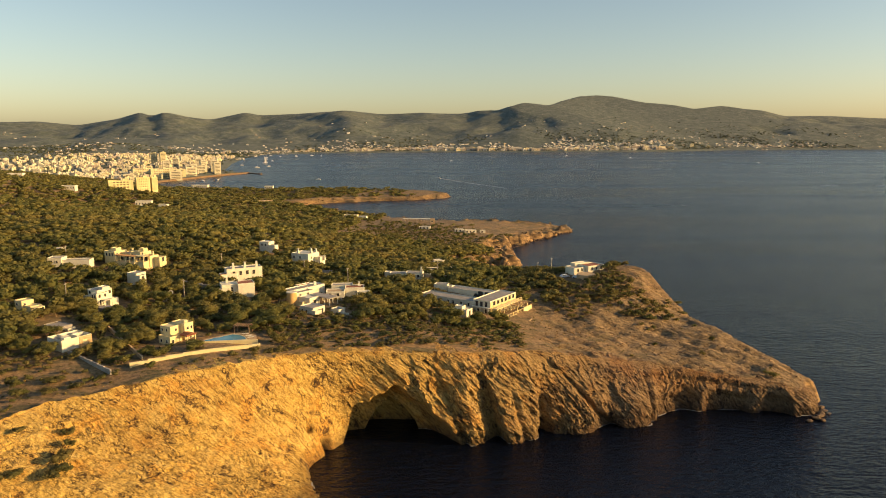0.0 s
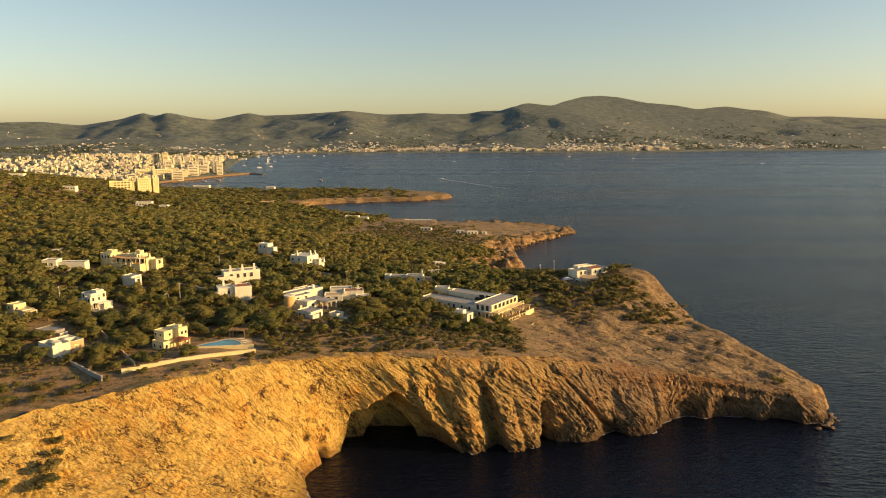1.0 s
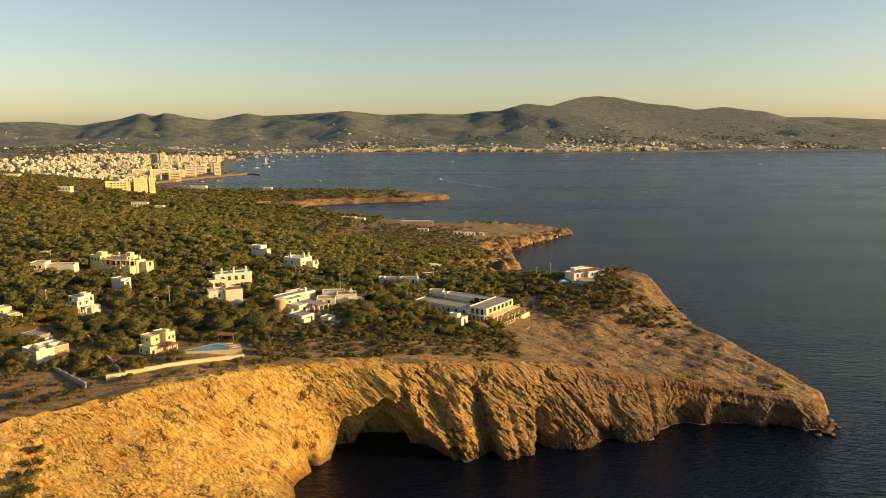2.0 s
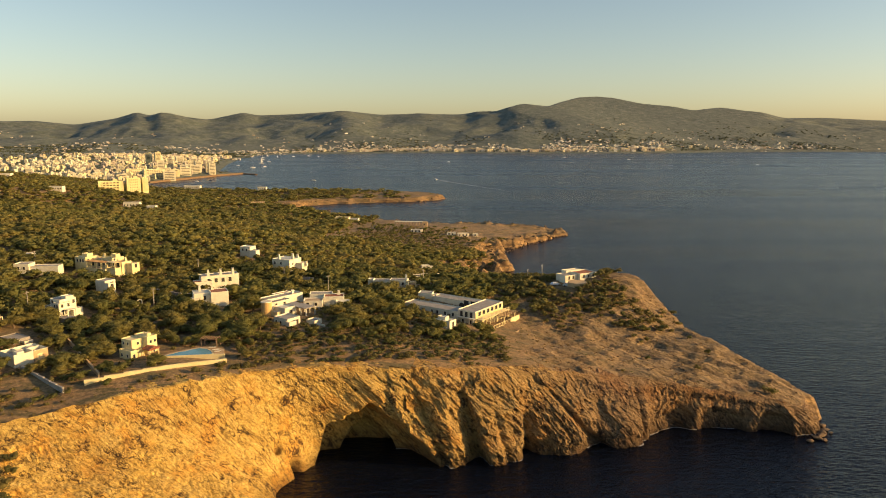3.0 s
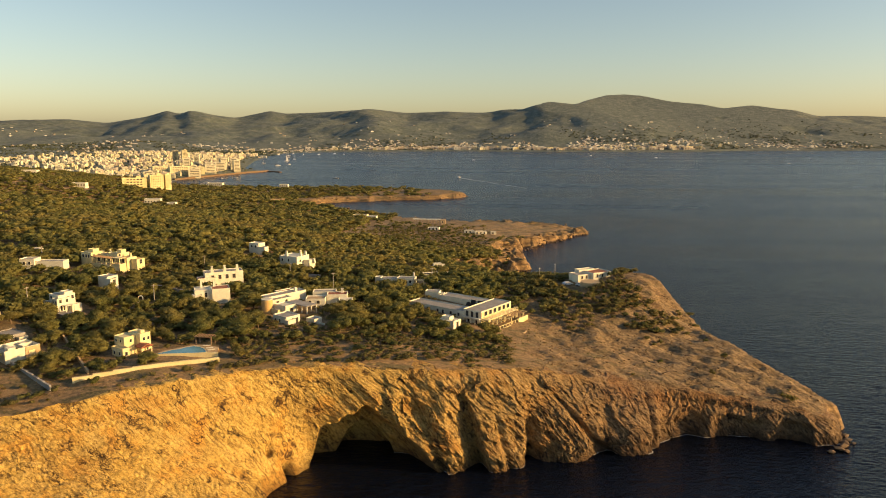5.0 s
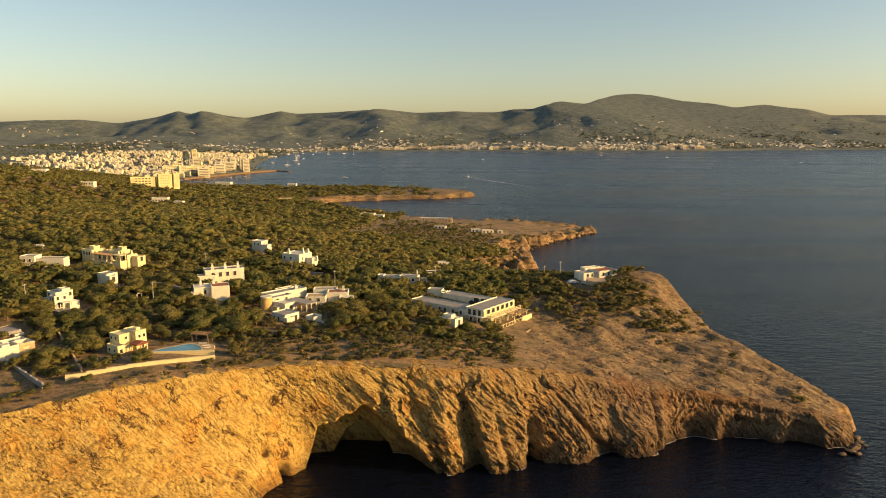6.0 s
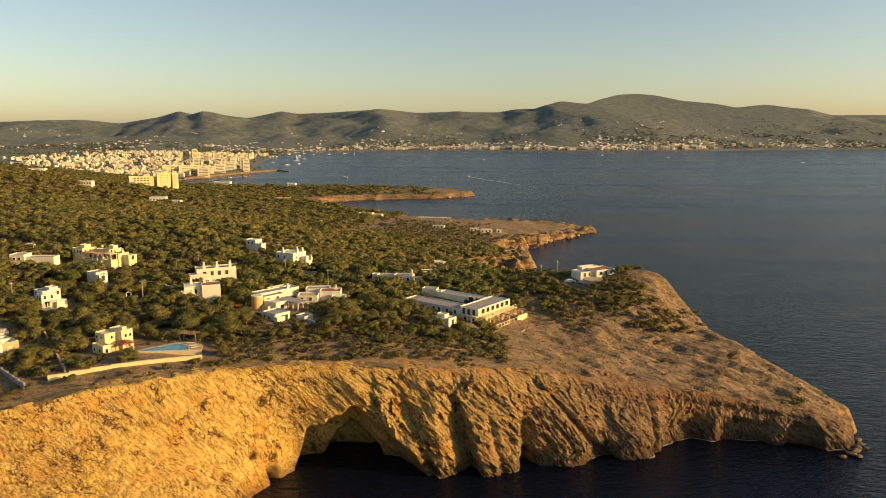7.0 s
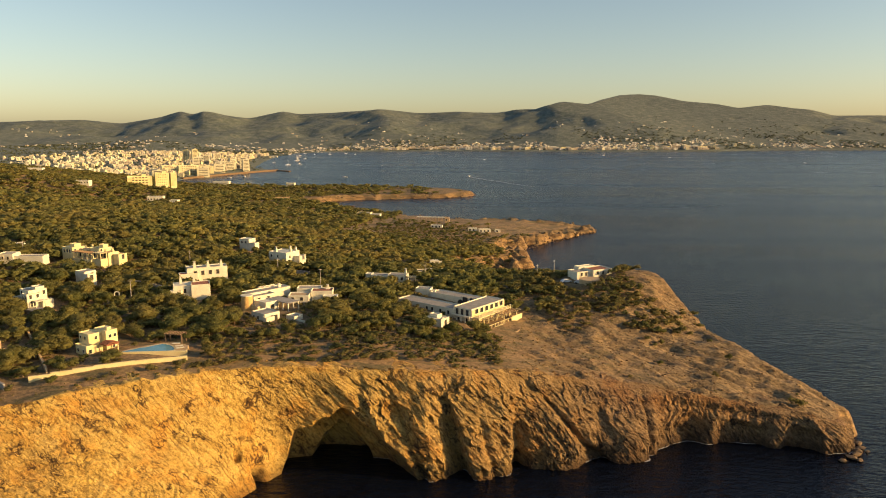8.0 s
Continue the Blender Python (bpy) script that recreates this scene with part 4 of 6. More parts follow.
root, b = house("villa", "cluster of low white flat-roofed houses", -35.5, 256.5, 28.0, 6,
                [(-4.6, -3.5, 6.6, 5.0, 0, 2.9, WHITE, SAND), (2.4, 0.5, 7.0, 5.2, 0, 3.4, WHITE, TILE), (-2.4, 4.6, 8.0, 4.4, 0, 3.4, WHITE, GREY),
                 (5.6, -4.2, 4.6, 3.4, 0, 2.4, WHITE, WHITE)])
windows(b[0], "y-", -6.0, (-6.4, -3.6), 1.6, 0.9, 1.1, DARK)
windows(b[3], "y-", -5.9, (5.6,), 1.2, 1.4, 1.6, DARK, "door")
windows(b[1], "x+", 5.9, (0.6,), 1.8, 1.0, 1.3, DARK)
chimney(4, 2, 3.0, 1.2, b[1])
# white house with chimneys above the wood
root, b = house("villa", "white two-storey house with four chimneys above the wood", -63.8, 320.0, 28.0, -26,
                [(0, 0, 9.6, 8.4, 0, 5.6, WHITE, WHITE), (6.4, 2.2, 3.4, 4.0, 0, 3.8, WHITE, WHITE)])
for cx, cy, ch in ((-1.6, -3.2, 2.0), (2.6, 1.0, 2.0), (3.6, 3.2, 1.5), (8.8, 2.6, 1.8)):
    chimney(cx, cy, 5.2 if cx < 6 else 2.2, ch, b[0])
windows(b[0], "y-", -4.2, (-3.2, 0.2), 3.8, 0.9, 1.1, DARK)
windows(b[0], "x+", 4.8, (-2.0,), 3.6, 0.8, 1.0, DARK)
root, b = house("outbuilding", "long garden wall of grey stone", -56.5, 304.0, 26.6, -12, [(0, 0, 16, 0.5, 0, 1.8, GREY, None)])
root, b = house("villa", "small white house with a lower side wing", -87.0, 342.0, 31.3, -22,
                [(0, 0, 5.6, 4.6, 0, 4.2, WHITE, WHITE), (4.6, -1.6, 4.4, 3.0, 0, 2.8, WHITE, WHITE)])
windows(b[0], "y-", -2.3, (-1.2, 1.0), 2.6, 0.8, 1.0, DARK)
# low house in the middle of the wood
root, b = house("villa", "low white house with a pergola and a tall chimney", -13.5, 296.0, 25.9, -8,
                [(-6.5, 0.5, 8.0, 4.6, 0, 3.0, WHITE, GREY), (1.4, 0.0, 8.0, 5.0, 0, 3.5, WHITE, GREY), (-11.8, 1.0, 2.6, 3.4, 0, 3.2, WHITE, WHITE)], front=0.1, size=0.9)
chimney(4.6, 0.4, 3.0, 2.4, b[1])
pergola(7.6, -1.4, 0, 4.6, 3.2, 2.5, root, CREAM, CREAM)
windows(b[1], "y-", -2.5, (-0.6, 1.6, 3.6), 1.8, 1.0, 1.3, DARK)
root, b = house("outbuilding", "small white hut with a grey roof", -0.6, 276.5, 25.4, -12, [(0, 0, 5.4, 3.8, 0, 2.7, WHITE, GREY), (3.6, -0.6, 1.8, 2.2, 0, 2.2, WHITE, WHITE)])
root, b = house("villa", "low house with dark shaded roofs and white parapets", 0.5, 318.0, 23.9, 18,
                [(-4.4, 2.0, 8.0, 5.0, 0, 2.8, WHITE, DARK), (4.2, 0, 7.5, 4.4, 0, 2.9, WHITE, DARK)], front=0.1, size=0.85)
root, b = house("villa", "small white house with a parapet above the bay", -3.0, 365.0, 19.8, 12, [(0, 0, 5.6, 3.6, 0, 2.8, WHITE, WHITE), (3.8, -1.0, 2.6, 2.2, 0, 2.2, WHITE, WHITE)], size=0.75)
windows(b[0], "y-", -1.8, (-1.2, 0.8), 1.5, 0.8, 1.1, DARK)
# white corner house below the hotel
root, b = house("villa", "small white house with stepped parapets in pines", 6.4, 238.3, 24.2, -33,
                [(0, 0, 6.0, 5.0, 0, 3.3, WHITE, WHITE), (-1.0, 0.8, 3.0, 2.4, 3.0, 1.1, WHITE, WHITE), (2.9, -1.8, 1.4, 1.6, 0, 3.7, WHITE, WHITE)])
windows(b[0], "x+", 3.0, (0.4,), 1.7, 1.2, 2.0, DARK, "door")
windows(b[0], "y-", -2.5, (-1.4, 0.8), 2.0, 0.8, 1.0, DARK)

# hotel round a court: long wing, end wing towards the sea, back wing
root, b = house("hotel", "white flat-roofed hotel round a court with sea terraces", 16.9, 245.8, 22.2, -35,
                [(-19.2, 3.2, 24.0, 6.4, 0, 4.9, WHITE, GREY), (-3.6, 9.4, 7.2, 18.8, 0, 5.8, WHITE, GREY), (-16.0, 16.5, 24.0, 5.4, 0, 5.1, WHITE, GREY)], front=0.0)
windows(b[0], "y-", 0.0, (-27, -22.5, -18.2, -15.9, -12.5, -9.2), 3.4, 0.9, 1.2, DARK)
windows(b[1], "y-", 0.0, (-5.6, -3.6, -1.6), 4.2, 1.1, 2.2, DARK, "door")
windows(b[1], "y-", 0.0, (-5.2, -2.0), 1.6, 1.2, 1.9, DARK, "door")
# cream panel over the white wing: the low sun's yellow painted on this side
solid("facade", (0.06, 9.4, 0, 0.12, 18.6, 5.3), CREAM, root, "east front in cream that carries the sun's yellow")
windows(b[1], "x+", 0.13, (2.6, 5.4, 8.2, 11.0, 13.8, 16.6), 4.6, 1.7, 1.5, GLASS)
windows(b[1], "x+", 0.13, (3.4, 6.6, 9.8, 13.0), 1.4, 1.9, 2.2, DARK, "door")
windows(b[2], "y-", 13.8, (-9.6, -12.6), 4.2, 2.2, 2.2, DARK, "door")
solid("balcony", (1.4, 9.6, 2.9, 2.8, 18.6, 0.28), CREAM, root, "cream balcony slab")
for s in np.arange(0.6, 19, 2.6):
    solid("post", (2.6, s, -1, 0.26, 0.26, 3.9), CREAM, root)
    solid("post", (2.6, s, 3.18, 0.14, 0.14, 0.95), WHITE, root)
for hh in (3.6, 4.05):
    solid("rail", (2.6, 9.6, hh, 0.1, 18.6, 0.1), CREAM, root)
solid("terrace", (4.5, 10.0, -1.5, 3.6, 20.0, 1.7), CREAM, root, "cream paved terrace")
for s in np.arange(0.6, 20, 1.9):
    solid("post", (6.1, s, 0.2, 0.16, 0.16, 0.95), CREAM, root)
solid("rail", (6.1, 10.0, 1.15, 0.14, 19.6, 0.12), CREAM, root)
solid("terrace_wall", (6.2, 17.0, 0.2, 0.3, 6.0, 1.3), CREAM, root)
pergola(4.4, 13.6, 0.2, 3.2, 8.0, 2.5, root, CREAM, WOOD)
for s in (4.0, 7.0):
    solid("terrace_step", (7.5, s + 3, -2.4, 2.4, 3.0, 1.5), SAND, root)
bm = bmesh.new()
for k in range(18):
    mid = math.pi * (-0.5 + (k + 0.5) / 18)
    bmesh.ops.create_cube(bm, size=1, matrix=Matrix.Translation((4 + 8.6 * math.cos(mid), 6 + 9.5 * math.sin(mid), -1.7)) @ Matrix.Rotation(math.atan2(9.5 * math.cos(mid), -8.6 * math.sin(mid)), 4, "Z") @ Matrix.Diagonal((1.75, 0.35, 2.0, 1)))
part("terrace_wall", bm, SAND, root, "curved sandstone terrace wall")
for s in (-14.6, -11.4):
    bm = bmesh.new()
    bmesh.ops.create_cone(bm, segments=24, radius1=1.2, radius2=1.2, depth=0.16, cap_ends=True, matrix=Matrix.Translation((s, 13.76, 3.0)) @ Matrix.Rotation(math.pi / 2, 4, "X"))
    box(bm, s, 13.76, 0.4, 2.4, 0.15, 2.6)
    part("arch", bm, DARK, root, "dark arched opening to the court")
for s in np.arange(-6.9, 0, 1.65):
    solid("column", (s, -0.75, -1.5, 0.34, 0.34, 4.6), WHITE, root, "white column")
solid("loggia_roof", (-3.6, -0.5, 3.1, 7.4, 1.3, 0.3), WHITE, root)
for s in np.arange(1.2, 19.5, 1.5):
    solid("pergola_beam", (4.5, s, 2.75, 3.5, 0.14, 0.16), CREAM, root)
for a, w in ((8.2, 0.9), (9.4, 0.8)):
    for k in range(9):
        solid("terrace_wall", (a + 0.22 * k, 1.2 + 1.6 * k, -2.6 - 0.12 * k, 0.3, 1.64, w + 0.3), WHITE, root)
CLEAR += [(16.9 - 2.5 * k * 0.82 - 2.9, 245.8 + 2.5 * k * 0.57 - 4.1, 4.6) for k in range(10)]
TAKEN += [(22, 243, 6), (25, 250, 8), (28, 258, 7), (5, 264, 8), (13, 244, 3)]

# house on the point
root, b = house("villa", "white house with a red roof terrace on the headland", 62.0, 303.0, 27.2, 30,
                [(3.4, -0.6, 9.0, 7.0, 0, 3.5, WHITE, TILE), (-4.4, 0.4, 6.6, 6.0, 0, 3.0, WHITE, GREY), (0.6, 3.6, 8.0, 3.0, 0, 3.9, WHITE, WHITE)])
windows(b[0], "y-", -4.1, (1.0, 3.6, 6.2), 2.1, 0.9, 1.3, DARK)
windows(b[1], "y-", -2.6, (-5.6, -3.4), 1.8, 1.0, 1.4, DARK)
bm = bmesh.new()
bmesh.ops.create_cone(bm, segments=40, radius1=4.2, radius2=4.0, depth=5.0, cap_ends=True, matrix=Matrix.Translation((-6.5, -9.0, -1.0)))
part("round_terrace", bm, SAND, root, "round sandstone terrace")
TAKEN += [(56, 292, 6), (60, 295, 6), (66, 298, 6), (56, 286, 4), (51, 296, 5)]

# houses deeper in the wood and on the points
for x, y, z, turn, w, d, h, mat in ((-300, 702, 15, 8, 15, 8, 6, WHITE), (-270, 676, 13, 0, 8, 6, 5, WHITE), (-388, 729, 22, 4, 14, 7, 5, WHITE), (-505, 832, 26, 10, 18, 9, 6, WHITE),
                                    (-88, 668, 3.5, -6, 13, 7, 4.6, CREAM), (-77, 665, 3.5, -6, 9, 6, 3.6, WHITE), (-15, 572, 4.0, -6, 9, 5, 2.3, WHITE), (13, 561, 4.0, 2, 7, 5, 2.6, WHITE),
                                    (22, 559, 4.0, 8, 9, 5, 2.9, WHITE), (32, 562, 4.0, 4, 4, 4, 2.4, WHITE), (-9, 612, 5.5, 0, 4, 4, 5.0, SAND), (-210, 820, 5, 15, 26, 5, 3.4, SAND), (-250, 1010, 8, 0, 12, 7, 5, WHITE), (-340, 985, 10, 0, 22, 8, 6, WHITE)):
    root, b = house("villa", "distant white house among pines near the shore" if mat is WHITE else "distant pale house near the rocky shore", x, y, max(z, hold(x, y) - 0.3), turn,
                    [(0, 0, w, d, 0, h, mat, GREY)], "houses along the shore", front=1.0)
    windows(b[0], "y-", -d / 2, np.arange(-w / 2 + 1.5, w / 2 - 1, 2.8), h * 0.55, 1.2, 1.4, DARK)

shed = new("open_shed")
shed.matrix_world = pose(-24, 634, hold(-24, 634), 0, 0, -4)
tagged(shed, "long low open shed with a pale flat roof", "shed")
pergola(0, 0, 0, 25, 5, 2.8, shed, SAND, WHITE, True)
# pool with its paving and the boundary wall on the cliff
pool = new("swimming_pool")
pool.matrix_world = pose(-62, 198, 28.4)
tagged(pool, "turquoise pointed swimming pool with cream retaining wall", "pool")


def slab(points, z0, z1):
    """A flat plate with the given outline."""
    bm = bmesh.new()
    low, high = [[bm.verts.new((x, y, z)) for x, y in points] for z in (z0, z1)]
    bm.faces.new(high)
    bm.faces.new(low[::-1])
    for k in range(len(points)):
        n = (k + 1) % len(points)
        bm.faces.new((low[k], low[n], high[n], high[k]))
    return bm


def grown(points, by):
    """The outline moved outwards from its middle by a length."""
    mx, my = sum(p[0] for p in points) / len(points), sum(p[1] for p in points) / len(points)
    return [(x + by * (x - mx) / math.hypot(x - mx, y - my), y + by * (y - my) / math.hypot(x - mx, y - my)) for x, y in points]


WATERLINE = [(-8.2, -3.2), (-3.5, -3.0), (1.0, -2.2), (4.6, -1.0), (3.4, 1.4), (1.6, 3.2), (-0.6, 4.0), (-2.4, 2.6), (-3.4, 1.2), (-5.0, 0.4), (-6.2, -1.2)]
part("paving", slab([(-9.2, -4.0), (7.8, -1.6), (6.4, 3.6), (1.8, 5.6), (-1.4, 5.2), (-4.6, 2.2), (-7.0, 0.0)], -2.5, 0.35), SAND, pool, "sandstone paving")
part("coping", slab(grown(WATERLINE, 0.45), 0.30, 0.42), CREAM, pool, "cream coping")
part("pool_water", slab(WATERLINE, 0.32, 0.44), POOL, pool, "turquoise water")
bm = slab([(-9.4, -4.3), (8.2, -1.9), (8.2, -1.5), (-9.4, -3.9)], -2.5, 0.62)
part("retaining_wall", bm, CREAM, pool, "cream retaining wall")
for x, y, turn in ((4.6, 2.0, 20), (5.6, 0.4, 30), (3.0, 4.0, 10)):
    bench = new("sun_lounger")
    bench.matrix_world = pose(-62 + x, 198 + y, 28.75, 0, 0, turn)
    tagged(bench, "white sun lounger on the pool terrace", "sun lounger", "sun loungers")
    solid("mattress", (0, 0, 0.28, 1.9, 0.65, 0.12), WHITE, bench)
    for a in (-0.8, 0.8):
        for b in (-0.26, 0.26):
            solid("leg", (a, b, 0, 0.07, 0.07, 0.28), WOOD, bench)
TAKEN += [(-62, 198, 7.5), (-57, 198, 6), (-67, 195, 4), (-62, 192.5, 3.5), (-57, 193, 4), (-72, 191, 2)]
thatch = new("pergola")
thatch.matrix_world = pose(-60.6, 205.4, 28.3, 0, 0, -8)
tagged(thatch, "weathered wooden pergola beside the pool", "pergola")
pergola(0, 0, 0, 5.0, 2.6, 2.3, thatch, WOOD, WOOD)
TAKEN += [(-60.6, 205, 3.5)]

def garden_wall(points, high, thick, mat, label):
    """A wall along a line of x, y, ground height."""
    points = [(x, y, max(z, hold(x, y))) for x, y, z in points]
    root = new("garden_wall")
    x, y, z = points[0]
    root.matrix_world = pose(x, y, z)
    tagged(root, label, "wall", "garden walls")
    for (ax, ay, az), (bx, by, bz) in zip(points, points[1:]):
        n = max(1, int(math.hypot(bx - ax, by - ay) / 3))
        for k in range(n):
            t = (k + 0.5) / n
            long = math.hypot(bx - ax, by - ay) / n
            bm = bmesh.new()
            box(bm, 0, 0, -2.0, long + 0.02, thick, high + 2.0)
            box(bm, 0, 0, high, long + 0.02, thick + 0.12, 0.12)
            o = part("wall_panel", bm, mat, root)
            o.matrix_basis = pose(ax + (bx - ax) * t - x, ay + (by - ay) * t - y, az + (bz - az) * t - z, 0, 0, math.degrees(math.atan2(by - ay, bx - ax)))
    return root

garden_wall([(-83, 177.9, 27.0), (-75, 182, 27.0), (-67, 186, 27.0), (-59, 190, 27.0), (-52.4, 193.2, 27.0)], 0.9, 0.45, CREAM, "pale sandstone boundary wall along the cliff top")
garden_wall([(-104.2, 187.3, 26.6), (-86.5, 174.6, 26.4)], 0.9, 0.4, GREY, "grey stone garden wall below the villa")
garden_wall([(-106, 212, 28.6), (-81.5, 182.4, 26.9)], 0.9, 0.35, SAND, "grey concrete garden path wall")
garden_wall([(-8, 300, 26), (12, 298, 24.5), (30, 292, 24)], 1.0, 0.4, GREY, "grey stone wall through the scrub")
garden_wall([(13.5, 284, 24.6), (18, 292.5, 24.4), (23, 304, 24.2)], 1.2, 0.4, WHITE, "white garden wall")
garden_wall([(-100, 262, 31.5), (-88, 258, 30.5), (-78, 262, 29.6)], 1.0, 0.4, GREY, "grey stone wall among pines")

TAKEN += [(-106 + 24.5 * k / 14 + d * 0.4, 212 - 29.6 * k / 14 - d, 1.2) for k in range(15) for d in (0, 1.2)]
TAKEN += [(-83 + 30.6 * k / 14, 177.9 + 15.3 * k / 14 - 0.9, 3.0) for k in range(15)]


def trail(points, wide, label):
    """A trodden path that lies on the ground along a line of x, y."""
    x, y = (np.array([p[k] for p in points], float) for k in (0, 1))
    run = np.r_[0, np.cumsum(np.hypot(np.diff(x), np.diff(y)))]
    s = np.arange(0, run[-1], 0.5)
    px, py = np.interp(s, run, x), np.interp(s, run, y)
    py = py + 0.9 * fractal(np.stack([s / 7, 0 * s, 0 * s], -1), 2, 88)
    dx, dy = np.gradient(px), np.gradient(py)
    size = np.hypot(dx, dy)
    half = wide * (0.35 + 0.5 * grain(np.stack([s / 3, 0 * s, 0 * s], -1), 89))
    rows = []
    for k in (-1, 0, 1):
        a, b = px - k * half * dy / size, py + k * half * dx / size
        rows.append(np.stack([a, b, height(a, b) + (0.14 if k == 0 else 0.05)], -1))
    path = put("footpath", np.concatenate(rows), grid(len(s), 3), PATH_M, smooth=True)
    tagged(path, label, "path", kind="structure")
    TAKEN.extend((a, b - 0.3, wide * 0.5 + 0.55) for a, b in zip(px[::3], py[::3]))


trail([(31, 247), (43.4, 251.6), (54.9, 242.6), (70, 239), (84, 232)], 0.35, "narrow pale footpath across the stony slope")
trail([(-40, 205), (-20.3, 209.5), (-5.5, 208.5), (7.9, 209.8), (20, 212)], 0.6, "pale earth track through the scrub of the cliff top")
trail([(-44, 196.5), (-33, 198.5), (-21.8, 199.8), (-7.7, 200.2), (6, 203), (22, 209.5)], 0.55, "pale earth track along the cliff edge")
for x, y in ((-392, 866), (-362, 872)):
    TAKEN += [(x - 8, y, 14), (x + 8, y, 14), (x, y - 16, 15), (x - 14, y - 14, 12), (x + 14, y - 14, 12), (x, y - 34, 14)]


# ---- trees ----
def crown(rng, lobes, leaves, flat=0.75, fine=1, size=0.34):
    """A crown of uneven clumps with loose sprays of needles: places and faces, about 1 across and standing on 0."""
    verts, faces = [], []
    bm = bmesh.new()
    bmesh.ops.create_icosphere(bm, subdivisions=fine, radius=1)
    ball = [tuple(v.co) for v in bm.verts]
    tris = [tuple(v.index for v in f.verts) for f in bm.faces]
    bm.free()
    spots = []
    for k in range(lobes):
        a, r = rng.uniform(0, 6.283), 0.36 * math.sqrt(rng.random()) if k else 0
        c = (r * math.cos(a), r * math.sin(a), rng.uniform(0.30, 0.56) + 0.20 * (1 - r / 0.4) if k else 0.45)
        s = rng.uniform(0.11, 0.21) if k else 0.27
        spots.append((c, s))
        base = len(verts)
        for x, y, z in ball:
            j = s * rng.uniform(0.75, 1.0)
            verts.append((c[0] + x * j, c[1] + y * j, c[2] + z * j * flat))
        faces += [tuple(base + i for i in t) for t in tris]
    weights = [s * s for _, s in spots]
    for (c, s) in rng.choices(spots, weights, k=leaves):
        w = Vector((rng.gauss(0, 1), rng.gauss(0, 1), rng.gauss(0.35, 0.9))).normalized()
        p = Vector(c) + Vector((w.x, w.y, w.z * flat)) * s * rng.uniform(0.85, 1.2)
        t = size * rng.uniform(0.5, 1.0)
        n = (w + 0.38 * Vector((rng.gauss(0, 1), rng.gauss(0, 1), rng.gauss(0, 1)))).normalized()
        u = n.orthogonal().normalized()
        u = Matrix.Rotation(rng.uniform(0, 6.283), 3, n) @ u
        v = n.cross(u)
        base = len(verts)
        verts += [tuple(p + u * t * 0.6), tuple(p - u * t * 0.35 + v * t * 0.5), tuple(p - u * t * 0.35 - v * t * 0.5)]
        faces.append((base, base + 1, base + 2))
    return np.array(verts), faces


def stem(rng):
    """A tapered trunk with three limbs, about 1 high with the crown."""
    verts, faces = [], []
    def limb(a, b, ra, rb, n=6):
        way = (b - a).normalized()
        s = way.orthogonal().normalized()
        t = way.cross(s)
        base = len(verts)
        for p, r in ((a, ra), (b, rb)):
            for k in range(n):
                g = 2 * math.pi * k / n
                verts.append(tuple(p + (s * math.cos(g) + t * math.sin(g)) * r))
        for k in range(n):
            faces.append((base + k, base + (k + 1) % n, base + n + (k + 1) % n, base + n + k))
    fork = Vector((rng.uniform(-0.06, 0.06), rng.uniform(-0.06, 0.06), 0.32))
    limb(Vector((0, 0, -0.15)), fork, 0.035, 0.024)
    for k in range(3):
        a = 2.1 * k + rng.uniform(-0.4, 0.4)
        limb(fork, fork + Vector((0.2 * math.cos(a), 0.2 * math.sin(a), 0.28)), 0.018, 0.007)
    return verts, faces


def mesh_of(name, verts, faces, mat):
    me = bpy.data.meshes.new(name)
    me.from_pydata([tuple(v) for v in verts], [], faces)
    me.polygons.foreach_set("use_smooth", [True] * len(me.polygons))
    me.materials.append(mat)
    return me


rng = random.Random(11)
CROWNS = [mesh_of("crown", *crown(rng, 11, 1150, 0.8, 1, 0.075), PINE) for _ in range(8)]
STEMS = [mesh_of("trunk", *stem(rng), BARK) for _ in range(3)]
FAR_CROWNS = [crown(rng, 5, 88, 0.8, 1, 0.18) for _ in range(8)]
SMALL_CROWNS = [crown(rng, 4, 28, 0.75, 1, 0.26) for _ in range(8)]
TUFTS = [crown(rng, 1, 16, 0.6, 1, 0.3) for _ in range(5)]
BUSHES = [crown(rng, 2, 36, 0.6, 1, 0.205) for _ in range(6)]


def free(p, spots):
    """Which of the places lie clear of all the spots: x, y, radius."""
    ok = np.ones(len(p), bool)
    for a, b, r in spots:
        ok &= (p[:, 0] - a) ** 2 + (p[:, 1] - b) ** 2 > r * r
    return ok


def scatter(name, spots, shapes, mat, label, category):
    """One joined object of many plants: x, y, z, width, height."""
    vs, fs, base = [], [], 0
    arrays = [(v, np.array(f)) for v, f in shapes]
    for x, y, z, w, h in spots:
        v, f = arrays[rng.randrange(len(shapes))]
        a = rng.uniform(0, 6.283)
        c, s, k = math.cos(a) * w, math.sin(a) * w, rng.uniform(0.65, 1.2)
        vs.append(np.stack([x + v[:, 0] * c - v[:, 1] * s * k, y + v[:, 0] * s + v[:, 1] * c * k, z + v[:, 2] * h], -1))
        fs.append(f + base)
        base += len(v)
    return tagged(put(name, np.concatenate(vs), np.concatenate(fs), mat, smooth=True), label, category, kind="stuff")


